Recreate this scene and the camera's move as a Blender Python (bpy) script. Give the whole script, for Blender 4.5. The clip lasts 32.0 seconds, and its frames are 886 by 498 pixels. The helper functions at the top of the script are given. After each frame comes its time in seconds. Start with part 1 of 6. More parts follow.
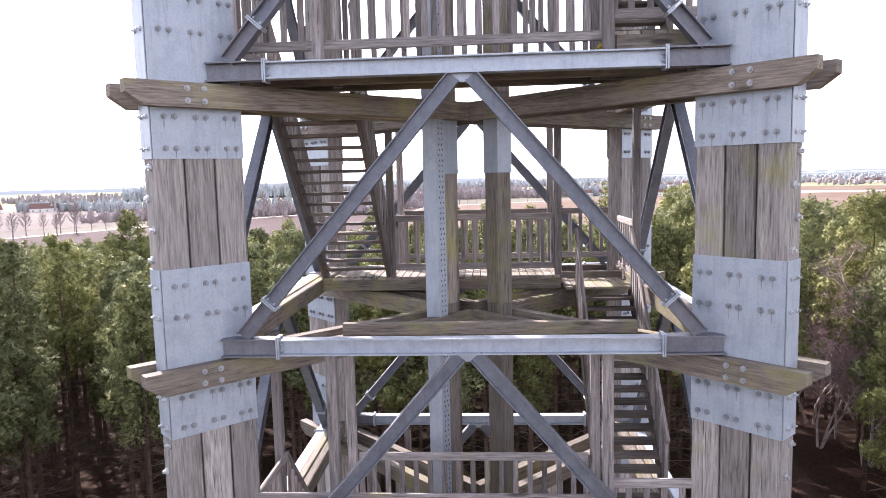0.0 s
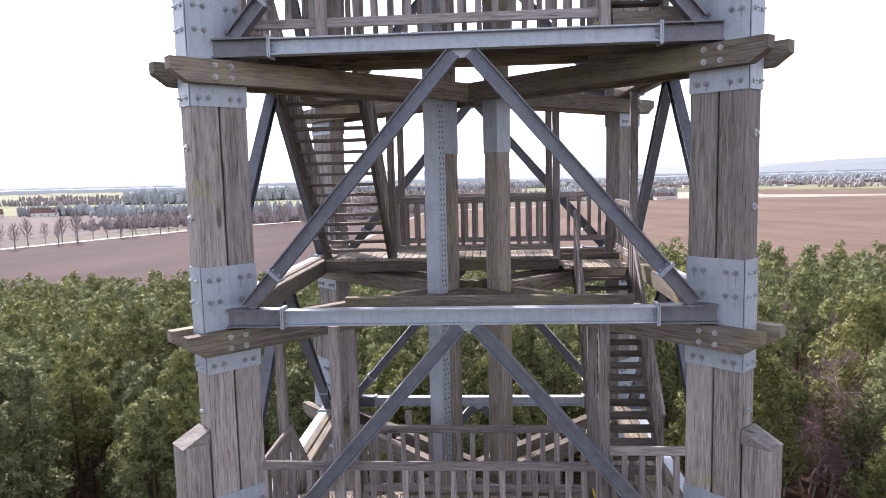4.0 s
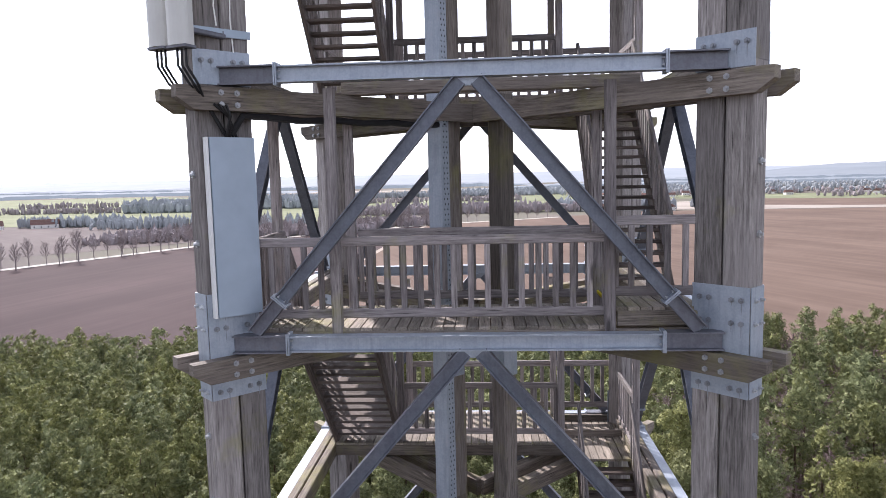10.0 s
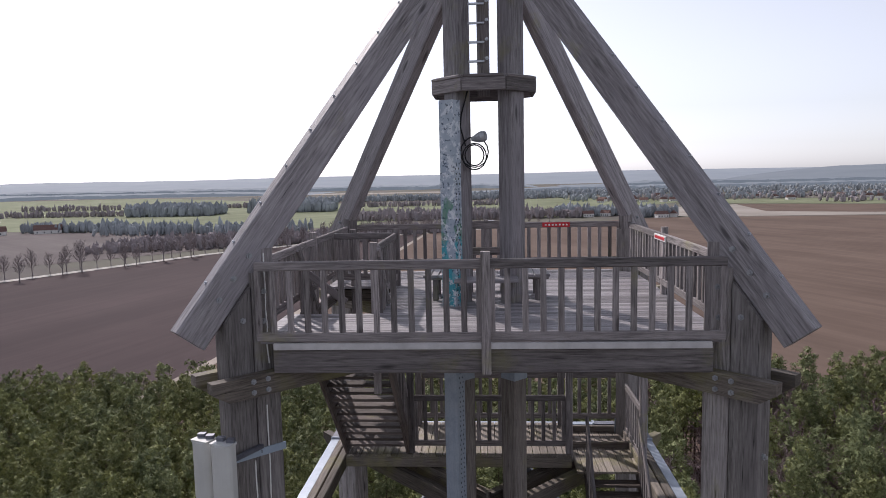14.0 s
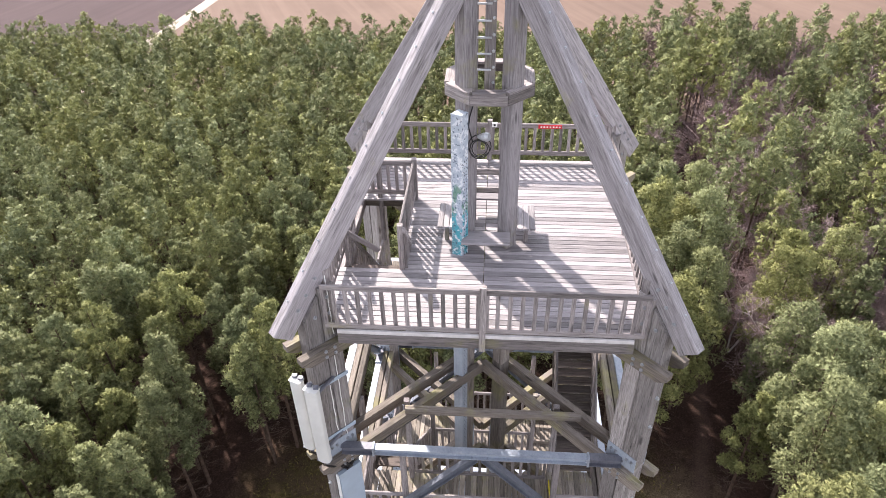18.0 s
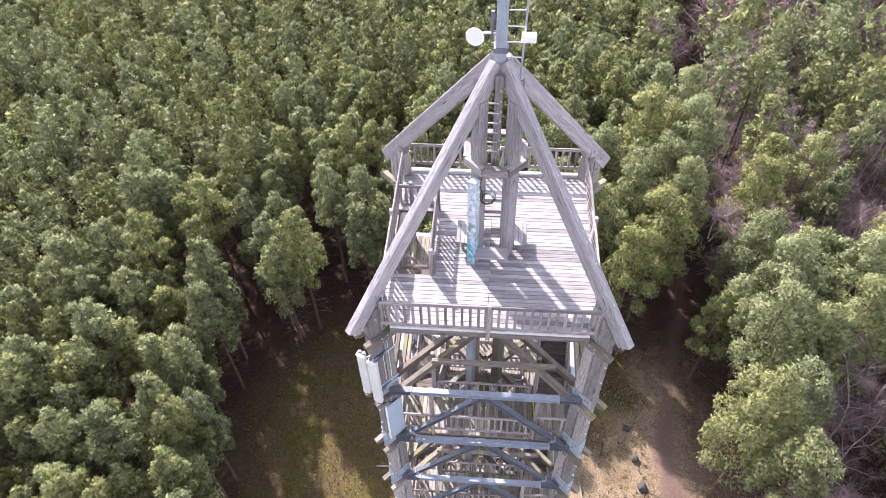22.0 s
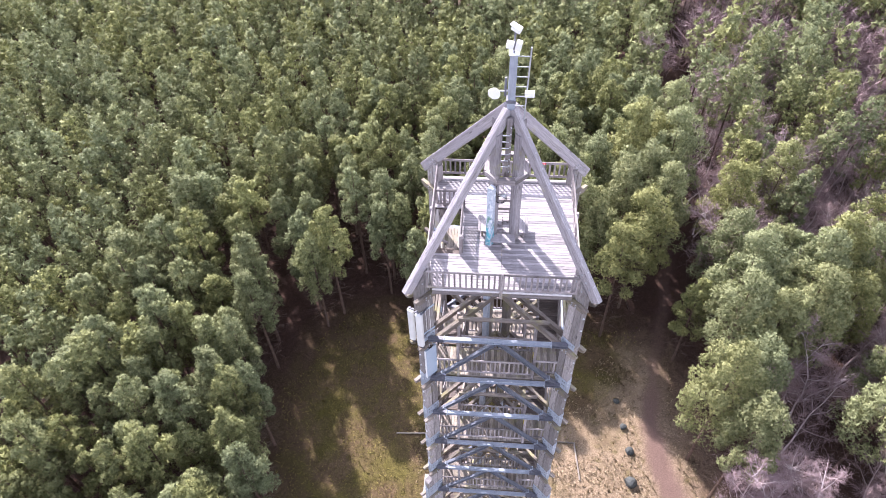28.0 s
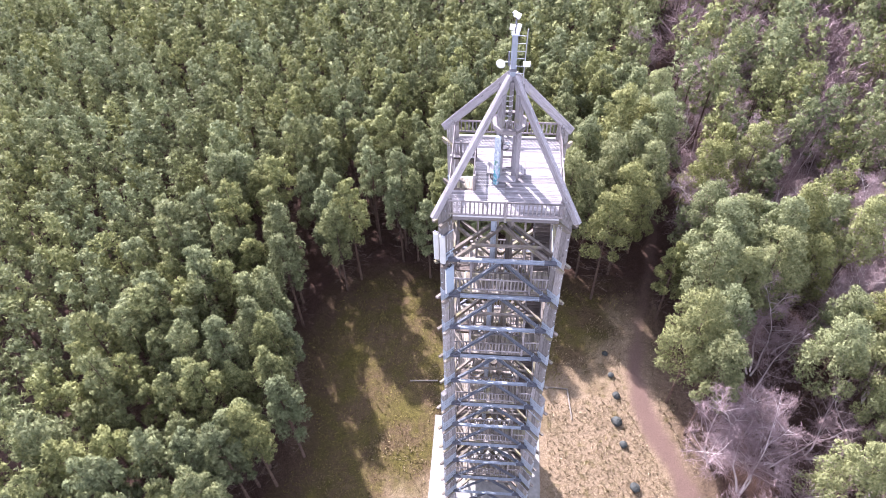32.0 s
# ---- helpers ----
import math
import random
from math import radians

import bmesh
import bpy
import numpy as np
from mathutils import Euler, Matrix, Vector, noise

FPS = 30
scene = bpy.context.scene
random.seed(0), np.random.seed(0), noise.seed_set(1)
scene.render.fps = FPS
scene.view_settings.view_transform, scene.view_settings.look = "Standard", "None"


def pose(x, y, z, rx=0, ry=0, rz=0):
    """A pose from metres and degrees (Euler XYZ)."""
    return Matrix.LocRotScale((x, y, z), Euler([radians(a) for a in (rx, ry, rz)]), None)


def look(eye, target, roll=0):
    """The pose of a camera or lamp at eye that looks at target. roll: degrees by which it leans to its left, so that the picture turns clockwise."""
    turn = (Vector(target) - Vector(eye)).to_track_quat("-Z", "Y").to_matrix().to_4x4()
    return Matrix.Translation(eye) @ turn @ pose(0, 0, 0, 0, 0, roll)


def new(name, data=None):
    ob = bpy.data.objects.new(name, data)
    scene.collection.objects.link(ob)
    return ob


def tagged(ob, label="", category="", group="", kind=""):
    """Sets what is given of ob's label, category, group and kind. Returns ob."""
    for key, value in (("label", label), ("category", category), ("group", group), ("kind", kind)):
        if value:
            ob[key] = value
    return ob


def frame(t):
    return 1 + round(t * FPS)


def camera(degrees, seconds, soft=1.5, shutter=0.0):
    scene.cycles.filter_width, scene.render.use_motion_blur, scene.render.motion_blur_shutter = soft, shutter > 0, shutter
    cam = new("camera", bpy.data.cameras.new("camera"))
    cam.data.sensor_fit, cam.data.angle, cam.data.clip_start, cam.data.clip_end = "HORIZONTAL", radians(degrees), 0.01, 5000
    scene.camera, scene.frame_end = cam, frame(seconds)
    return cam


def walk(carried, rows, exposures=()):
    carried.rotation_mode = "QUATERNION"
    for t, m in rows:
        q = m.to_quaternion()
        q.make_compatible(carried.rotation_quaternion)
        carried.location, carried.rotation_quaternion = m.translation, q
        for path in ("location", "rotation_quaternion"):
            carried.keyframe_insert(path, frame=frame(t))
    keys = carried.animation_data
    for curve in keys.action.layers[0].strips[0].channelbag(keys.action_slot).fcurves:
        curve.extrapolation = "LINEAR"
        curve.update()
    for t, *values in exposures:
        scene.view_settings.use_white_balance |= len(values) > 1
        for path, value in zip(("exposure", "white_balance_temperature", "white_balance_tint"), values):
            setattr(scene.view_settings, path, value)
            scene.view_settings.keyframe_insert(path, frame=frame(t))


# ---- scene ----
# ---- camera ----
cam = camera(65.59, 32.0, soft=0.9)
ROWS = [
    (0.0, 0.259, -11.359, 18.539, 83.87, 1.36, 3.58),
    (0.5, 0.232, -11.361, 19.340, 83.74, 1.35, 3.55),
    (1.0, 0.189, -11.348, 20.136, 83.70, 1.36, 3.60),
    (1.5, 0.164, -11.349, 20.925, 83.66, 1.38, 3.64),
    (2.0, 0.179, -11.367, 21.711, 83.61, 1.38, 3.64),
    (2.5, 0.219, -11.410, 22.499, 83.61, 1.37, 3.63),
    (3.0, 0.257, -11.479, 23.295, 83.71, 1.37, 3.64),
    (3.5, 0.279, -11.543, 24.071, 83.72, 1.36, 3.61),
    (5.5, 0.161, -11.731, 27.219, 83.82, 1.35, 3.61),
    (6.0, 0.124, -11.742, 28.047, 83.78, 1.36, 3.62),
    (6.5, 0.093, -11.764, 28.911, 83.86, 1.36, 3.67),
    (7.0, 0.101, -11.748, 29.778, 83.81, 1.33, 3.55),
    (7.5, 0.060, -11.705, 30.660, 83.84, 1.32, 3.62),
    (8.0, 0.027, -11.682, 31.548, 83.81, 1.30, 3.62),
    (8.5, 0.020, -11.659, 32.434, 83.89, 1.32, 3.65),
    (9.0, 0.051, -11.640, 33.310, 83.92, 1.36, 3.68),
    (9.5, 0.153, -11.610, 34.175, 83.85, 1.35, 3.52),
    (10.0, 0.194, -11.580, 35.045, 83.91, 1.35, 3.56),
    (10.5, 0.195, -11.587, 35.910, 83.80, 1.35, 3.64),
    (11.0, 0.189, -11.621, 36.792, 83.78, 1.30, 3.65),
    (11.5, 0.165, -11.656, 37.672, 83.79, 1.27, 3.66),
    (12.0, 0.144, -11.672, 38.549, 83.85, 1.23, 3.64),
    (12.5, 0.102, -11.691, 39.418, 83.93, 1.21, 3.68),
    (13.0, 0.070, -11.706, 40.270, 83.94, 1.17, 3.70),
    (13.5, 0.062, -11.704, 41.102, 83.91, 1.20, 3.66),
    (14.0, 0.048, -11.697, 41.936, 83.91, 1.21, 3.71),
    (14.4, 0.044, -11.714, 42.602, 83.05, 1.15, 3.70),
    (14.5, 0.043, -11.719, 42.769, 82.81, 1.15, 3.73),
    (16.5, 0.095, -11.813, 46.209, 70.42, 1.14, 4.04),
    (17.0, 0.116, -11.974, 47.054, 64.62, 1.10, 4.06),
    (17.5, 0.116, -12.173, 47.896, 58.90, 1.11, 4.12),
    (18.0, 0.120, -12.435, 48.722, 53.02, 1.08, 4.21),
    (18.5, 0.135, -12.744, 49.521, 46.35, 1.06, 4.20),
    (19.0, 0.147, -13.051, 50.312, 41.34, 1.07, 4.17),
    (19.5, 0.131, -13.310, 51.131, 41.04, 1.07, 4.17),
    (20.0, 0.101, -13.499, 51.991, 41.06, 1.08, 4.20),
    (20.5, 0.052, -13.633, 52.871, 41.08, 1.08, 4.20),
    (21.0, -0.024, -13.743, 53.751, 41.11, 1.09, 4.19),
    (21.5, -0.102, -13.842, 54.627, 41.13, 1.10, 4.22),
    (22.0, -0.131, -13.973, 55.462, 41.13, 1.11, 4.26),
    (22.5, -0.136, -14.158, 56.244, 41.10, 1.11, 4.23),
    (23.0, -0.163, -14.397, 56.971, 41.06, 1.11, 4.25),
    (23.5, -0.221, -14.668, 57.645, 41.06, 1.12, 4.27),
    (24.0, -0.264, -14.964, 58.264, 41.06, 1.13, 4.29),
    (24.5, -0.303, -15.306, 58.806, 41.09, 1.13, 4.29),
    (25.0, -0.350, -15.736, 59.238, 41.09, 1.15, 4.28),
    (25.5, -0.393, -16.262, 59.572, 41.05, 1.16, 4.29),
    (27.5, -0.521, -18.945, 60.752, 41.02, 1.21, 4.40),
    (28.0, -0.543, -19.737, 61.229, 41.06, 1.22, 4.42),
    (28.5, -0.558, -20.588, 61.754, 41.07, 1.21, 4.44),
    (29.0, -0.581, -21.498, 62.307, 41.05, 1.21, 4.43),
    (29.5, -0.616, -22.459, 62.864, 41.05, 1.21, 4.42),
    (30.0, -0.645, -23.470, 63.407, 41.04, 1.20, 4.41),
    (30.5, -0.673, -24.521, 63.936, 41.02, 1.19, 4.40),
    (31.0, -0.706, -25.602, 64.459, 41.00, 1.19, 4.40),
    (31.5, -0.745, -26.702, 64.989, 40.97, 1.18, 4.39),
    (32.0, -0.792, -27.811, 65.529, 40.95, 1.17, 4.40),
]
EXPOSURES = [(0.0, 1.9, 6600, 22), (1.0, 1.75, 6600, 22), (3.5, 1.35, 6550, 21), (6.0, 1.2, 6500, 20), (7.5, 1.05, 6450, 19), (9.0, 1.15, 6400, 19), (10.0, 1.05, 6350, 19), (11.0, 0.7, 6350, 19), (12.0, 0.9, 6350, 19), (13.3, 0.65, 6300, 18), (14.0, -0.05, 6350, 18), (15.2, 0.05, 6400, 18), (16.5, 0.42, 6700, 18), (17.0, 1.0, 6700, 17), (18.0, 1.65, 6750, 17), (19.0, 2.0, 6700, 18), (20.0, 2.05, 6600, 20), (21.0, 1.95, 6450, 21), (24.0, 1.9, 6300, 23), (28.0, 2.02, 6150, 25), (32.0, 2.18, 6000, 27)]
walk(cam, [(t, pose(x, y, z, rx, ry, rz)) for t, x, y, z, rx, ry, rz in ROWS], EXPOSURES)

# ---- light ----
SUN_AZ, SUN_EL = radians(-34), radians(37)   # azimuth measured from +y towards +x
world = bpy.data.worlds.new("sky")
scene.world = world
world.use_nodes = True
wn = world.node_tree.nodes
wl = world.node_tree.links
wn.clear()
sky = wn.new("ShaderNodeTexSky")
sky.sky_type = "NISHITA"
sky.sun_disc = False
sky.sun_elevation, sky.sun_rotation = SUN_EL, SUN_AZ
sky.altitude, sky.air_density, sky.dust_density, sky.ozone_density = 100, 1.0, 0.9, 1.0
soft_sky = wn.new("ShaderNodeHueSaturation")
soft_sky.inputs["Saturation"].default_value = 0.25
bg = wn.new("ShaderNodeBackground")
bg.inputs["Strength"].default_value = 0.15
wo = wn.new("ShaderNodeOutputWorld")
wl.new(sky.outputs[0], soft_sky.inputs["Color"])
tint = wn.new("ShaderNodeMix")
tint.data_type, tint.blend_type = "RGBA", "MULTIPLY"
tint.inputs[0].default_value = 1.0
tint.inputs[7].default_value = (0.95, 0.985, 1.04, 1)
wl.new(soft_sky.outputs[0], tint.inputs[6])
wl.new(tint.outputs[2], bg.inputs["Color"])
wl.new(bg.outputs[0], wo.inputs["Surface"])

sun_data = bpy.data.lights.new("sun", "SUN")
sun_data.energy, sun_data.angle, sun_data.color = 3.8, radians(1.2), (1.0, 0.95, 0.88)
sun = new("sun", sun_data)
sun_from = Vector((math.sin(SUN_AZ) * math.cos(SUN_EL), math.cos(SUN_AZ) * math.cos(SUN_EL), math.sin(SUN_EL)))
sun.matrix_world = look(sun_from * 200, (0, 0, 0))

# ---- materials ----
def nodes_of(name, rough=0.8, metal=0.0, spec=0.3):
    m = bpy.data.materials.new(name)
    m.use_nodes = True
    nt = m.node_tree
    b = nt.nodes["Principled BSDF"]
    b.inputs["Roughness"].default_value = rough
    b.inputs["Metallic"].default_value = metal
    b.inputs["Specular IOR Level"].default_value = spec
    return m, nt, b


def ramp(nt, fac, stops):
    r = nt.nodes.new("ShaderNodeValToRGB")
    el = r.color_ramp.elements
    while len(el) < len(stops):
        el.new(0.5)
    for e, (p, c) in zip(el, stops):
        e.position, e.color = p, (*c, 1)
    nt.links.new(fac, r.inputs[0])
    return r.outputs[0]


def noise_of(nt, vec, scale, detail=4.0, rough=0.55, stretch=None):
    if stretch:
        mp = nt.nodes.new("ShaderNodeMapping")
        mp.inputs["Scale"].default_value = stretch
        nt.links.new(vec, mp.inputs["Vector"])
        vec = mp.outputs[0]
    n = nt.nodes.new("ShaderNodeTexNoise")
    n.inputs["Scale"].default_value, n.inputs["Detail"].default_value, n.inputs["Roughness"].default_value = scale, detail, rough
    nt.links.new(vec, n.inputs["Vector"])
    return n.outputs["Fac"]


def mixed(nt, fac, a, b, mode="MIX"):
    m = nt.nodes.new("ShaderNodeMix")
    m.data_type, m.blend_type = "RGBA", mode
    for sock, v in ((m.inputs[0], fac), (m.inputs[6], a), (m.inputs[7], b)):
        if isinstance(v, (int, float)):
            sock.default_value = v
        elif isinstance(v, tuple):
            sock.default_value = (*v, 1)
        else:
            nt.links.new(v, sock)
    return m.outputs[2]


def math_of(nt, op, a, b=0.0, clamp=False):
    m = nt.nodes.new("ShaderNodeMath")
    m.operation, m.use_clamp = op, clamp
    for sock, v in ((m.inputs[0], a), (m.inputs[1], b)):
        if isinstance(v, (int, float)):
            sock.default_value = v
        else:
            nt.links.new(v, sock)
    return m.outputs[0]


def bump_of(nt, b, height, strength, dist):
    bp = nt.nodes.new("ShaderNodeBump")
    bp.inputs["Strength"].default_value, bp.inputs["Distance"].default_value = strength, dist
    nt.links.new(height, bp.inputs["Height"])
    nt.links.new(bp.outputs[0], b.inputs["Normal"])


def coords(nt, which="Object"):
    return nt.nodes.new("ShaderNodeTexCoord").outputs[which]


def world_pos(nt):
    return nt.nodes.new("ShaderNodeNewGeometry").outputs["Position"]


def obj_random(nt):
    return nt.nodes.new("ShaderNodeObjectInfo").outputs["Random"]


def wood(name, dark, light, moss=0.0, rough=0.82):
    """Weathered timber; the grain runs along the local x axis."""
    m, nt, b = nodes_of(name, rough)
    co = coords(nt)
    off = nt.nodes.new("ShaderNodeVectorMath")
    off.operation = "ADD"
    rnd = obj_random(nt)
    comb = nt.nodes.new("ShaderNodeCombineXYZ")
    for i, k in enumerate((37.0, 11.0, 23.0)):
        nt.links.new(math_of(nt, "MULTIPLY", rnd, k), comb.inputs[i])
    nt.links.new(co, off.inputs[0])
    nt.links.new(comb.outputs[0], off.inputs[1])
    v = off.outputs[0]
    grain = noise_of(nt, v, 9.0, 6.0, 0.65, (0.35, 5.0, 5.0))
    blot = noise_of(nt, v, 1.6, 3.0, 0.6, (0.5, 1.4, 1.4))
    crack = noise_of(nt, v, 14.0, 3.0, 0.5, (0.12, 4.0, 4.0))
    c = ramp(nt, grain, [(0.33, dark), (0.64, light)])
    broad = noise_of(nt, v, 4.0, 4.0, 0.6, (0.12, 2.6, 2.6))
    c = mixed(nt, 1.0, c, ramp(nt, broad, [(0.3, (0.66, 0.65, 0.64)), (0.5, (0.97, 0.97, 0.96)), (0.68, (1.0, 1.0, 1.0))]), "MULTIPLY")
    c = mixed(nt, ramp(nt, broad, [(0.56, (0, 0, 0)), (0.72, (0.45, 0.45, 0.45))]), c, tuple(min(1, 1.25 * a) for a in light))
    grey = tuple(0.5 * (a + d) * k for a, d, k in zip(dark, light, (1.12, 1.12, 1.16)))
    c = mixed(nt, ramp(nt, blot, [(0.4, (0, 0, 0)), (0.7, (0.6, 0.6, 0.6))]), c, grey)
    c = mixed(nt, ramp(nt, crack, [(0.27, (0.9, 0.9, 0.9)), (0.345, (0, 0, 0))]), c, tuple(0.2 * a for a in dark))
    # knots
    vor = nt.nodes.new("ShaderNodeTexVoronoi")
    vor.inputs["Scale"].default_value = 1.0
    mp = nt.nodes.new("ShaderNodeMapping")
    mp.inputs["Scale"].default_value = (0.7, 3.0, 3.0)
    nt.links.new(v, mp.inputs["Vector"])
    nt.links.new(mp.outputs[0], vor.inputs["Vector"])
    c = mixed(nt, ramp(nt, vor.outputs["Distance"], [(0.06, (0.8, 0.8, 0.8)), (0.12, (0, 0, 0))]), c, tuple(0.4 * a for a in dark))
    if moss:
        mo = noise_of(nt, world_pos(nt), 0.9, 5.0, 0.65)
        c = mixed(nt, ramp(nt, mo, [(0.62 - 0.22 * moss, (0, 0, 0)), (0.8 - 0.17 * moss, (0.8, 0.8, 0.8))]), c, (0.25, 0.235, 0.1))
    hue = nt.nodes.new("ShaderNodeHueSaturation")
    nt.links.new(c, hue.inputs["Color"])
    nt.links.new(math_of(nt, "ADD", math_of(nt, "MULTIPLY", rnd, 0.75), 0.6), hue.inputs["Value"])
    nt.links.new(hue.outputs[0], b.inputs["Base Color"])
    bump_of(nt, b, math_of(nt, "ADD", grain, math_of(nt, "MULTIPLY", crack, 0.6)), 0.75, 0.008)
    return m


def steel(name, dark, light, metal=0.55, rough=0.5, rust=0.0):
    m, nt, b = nodes_of(name, rough, metal, 0.5)
    p = world_pos(nt)
    n1 = noise_of(nt, p, 5.0, 6.0, 0.6)
    n2 = noise_of(nt, p, 38.0, 2.0, 0.5)
    n3 = noise_of(nt, p, 3.0, 5.0, 0.6, (6.0, 6.0, 0.5))
    c = ramp(nt, n1, [(0.3, dark), (0.7, light)])
    c = mixed(nt, ramp(nt, n3, [(0.5, (0, 0, 0)), (0.72, (0.5, 0.5, 0.5))]), c, tuple(0.72 * a for a in dark))
    c = mixed(nt, 0.25, c, ramp(nt, n2, [(0.35, dark), (0.65, light)]))
    if rust:
        c = mixed(nt, ramp(nt, n1, [(0.56, (0, 0, 0)), (0.75, (rust, rust, rust))]), c, (0.16, 0.11, 0.08))
    nt.links.new(c, b.inputs["Base Color"])
    nt.links.new(math_of(nt, "ADD", math_of(nt, "MULTIPLY", n1, 0.35), rough - 0.15), b.inputs["Roughness"])
    bump_of(nt, b, n2, 0.15, 0.002)
    return m


def plain(name, color, rough=0.6, metal=0.0, vary=0.12, scale=6.0, spec=0.3):
    m, nt, b = nodes_of(name, rough, metal, spec)
    n = noise_of(nt, world_pos(nt), scale, 5.0)
    c = ramp(nt, n, [(0.3, tuple(a * (1 - vary) for a in color)), (0.7, tuple(min(1, a * (1 + vary)) for a in color))])
    nt.links.new(c, b.inputs["Base Color"])
    return m


WOOD_POST = wood("wood_post", (0.112, 0.099, 0.096), (0.365, 0.338, 0.328), 0.14)
WOOD_BEAM = wood("wood_beam", (0.076, 0.063, 0.054), (0.245, 0.212, 0.182), 0.5)
WOOD_RAIL = wood("wood_rail", (0.105, 0.092, 0.093), (0.335, 0.303, 0.3), 0.14)
# stair timber, its colour darkened for the shade inside the tower
WOOD_STAIR_SHADED = wood("wood_stair_shaded", (0.055, 0.043, 0.04), (0.17, 0.14, 0.125), 0.05)
WOOD_DECK = wood("wood_deck", (0.185, 0.17, 0.178), (0.335, 0.313, 0.323), 0.0, 0.55)
WOOD_PLANK = wood("wood_plank", (0.13, 0.11, 0.09), (0.33, 0.29, 0.25), 0.45)
WOOD_CORE = wood("wood_core", (0.1, 0.085, 0.075), (0.28, 0.245, 0.22), 0.5)
WOOD_TOP = wood("wood_top", (0.122, 0.112, 0.118), (0.345, 0.322, 0.334), 0.06, 0.6)
STEEL = steel("galvanised_steel", (0.26, 0.3, 0.36), (0.4, 0.44, 0.5), 0.35, 0.45)
STEEL_PLATE = steel("galvanised_plate", (0.27, 0.315, 0.375), (0.41, 0.455, 0.52), 0.3, 0.5, 0.15)
# the braces' steel, with the shade on them darkened into its colour
STEEL_BRACE = steel("shaded_brace_steel", (0.1, 0.11, 0.14), (0.19, 0.21, 0.25), 0.35, 0.5, 0.1)
STEEL_DARK = steel("dull_steel", (0.1, 0.1, 0.12), (0.19, 0.2, 0.235), 0.35, 0.5, 0.3)
WASHER = steel("washer_steel", (0.27, 0.28, 0.3), (0.42, 0.43, 0.45), 0.4, 0.45, 0.2)
STEEL_BOLT = steel("bolt_steel", (0.4, 0.42, 0.45), (0.62, 0.64, 0.67), 0.6, 0.35)
BOLT_DULL = steel("dull_bolt_steel", (0.17, 0.18, 0.2), (0.34, 0.355, 0.385), 0.4, 0.45, 0.3)
STREAK = plain("dirt_streak", (0.24, 0.26, 0.29), 0.8, 0, 0.3, 8.0)
PANEL = plain("antenna_panel", (0.56, 0.56, 0.54), 0.45, 0, 0.08, 2.0)
PALE_BOARD = plain("pale_board", (0.55, 0.53, 0.53), 0.7, 0, 0.15, 5.0)
WHITE = plain("antenna_white", (0.72, 0.73, 0.73), 0.4, 0, 0.06)
BLACK = plain("black_rubber", (0.015, 0.015, 0.017), 0.5, 0, 0.2)
BLUEGREY = plain("painted_grey", (0.34, 0.41, 0.49), 0.45, 0.1, 0.06, 3.0)
RED = plain("red_sign", (0.55, 0.03, 0.04), 0.45, 0, 0.1)
SIGNWHITE = plain("sign_white", (0.78, 0.78, 0.76), 0.45, 0, 0.05)
YELLOW = plain("yellow_paint", (0.62, 0.5, 0.03), 0.6, 0, 0.15)


def graffiti():
    """Steel sprayed and stickered all over in white, teal and black."""
    m, nt, b = nodes_of("sprayed_steel", 0.45, 0.1, 0.4)
    p = world_pos(nt)
    a, c, d = noise_of(nt, p, 5.0, 3.0, 0.6, (1, 1, 0.45)), noise_of(nt, p, 9.0, 4.0, 0.65), noise_of(nt, p, 22.0, 2.0, 0.5)
    sep = nt.nodes.new("ShaderNodeSeparateXYZ")
    nt.links.new(p, sep.inputs[0])
    up = math_of(nt, "MULTIPLY", math_of(nt, "SUBTRACT", sep.outputs[2], 39.8), 0.3)
    bare = ramp(nt, a, [(0.36, (0.36, 0.42, 0.5)), (0.6, (0.46, 0.52, 0.58))])
    teal = ramp(nt, a, [(0.4, (0.36, 0.42, 0.5)), (0.46, (0.05, 0.36, 0.44)), (0.6, (0.1, 0.3, 0.36))])
    green = ramp(nt, a, [(0.46, (0.36, 0.42, 0.5)), (0.52, (0.12, 0.26, 0.2)), (0.62, (0.2, 0.3, 0.26))])
    wob = math_of(nt, "ADD", up, math_of(nt, "MULTIPLY", math_of(nt, "SUBTRACT", c, 0.5), 0.35))
    col = mixed(nt, ramp(nt, wob, [(0.3, (0, 0, 0)), (0.34, (1, 1, 1))]), teal, mixed(nt, ramp(nt, wob, [(0.5, (0, 0, 0)), (0.54, (1, 1, 1))]), green, bare))
    col = mixed(nt, ramp(nt, c, [(0.52, (0, 0, 0)), (0.58, (0.8, 0.8, 0.8))]), col, (0.72, 0.75, 0.78))
    col = mixed(nt, ramp(nt, d, [(0.34, (0.8, 0.8, 0.8)), (0.39, (0, 0, 0))]), col, (0.03, 0.05, 0.09))
    nt.links.new(col, b.inputs["Base Color"])
    return m


GRAFFITI = graffiti()
CONCRETE = plain("concrete", (0.27, 0.26, 0.245), 0.85, 0, 0.2, 2.0)

# ---- building helpers ----
MESHES = {}


def mesh_from(name, verts, faces, material, smooth=False):
    me = bpy.data.meshes.new(name)
    me.from_pydata([tuple(v) for v in verts], [], faces)
    me.materials.append(material)
    if smooth:
        me.polygons.foreach_set("use_smooth", [True] * len(me.polygons))
    me.update()
    return me


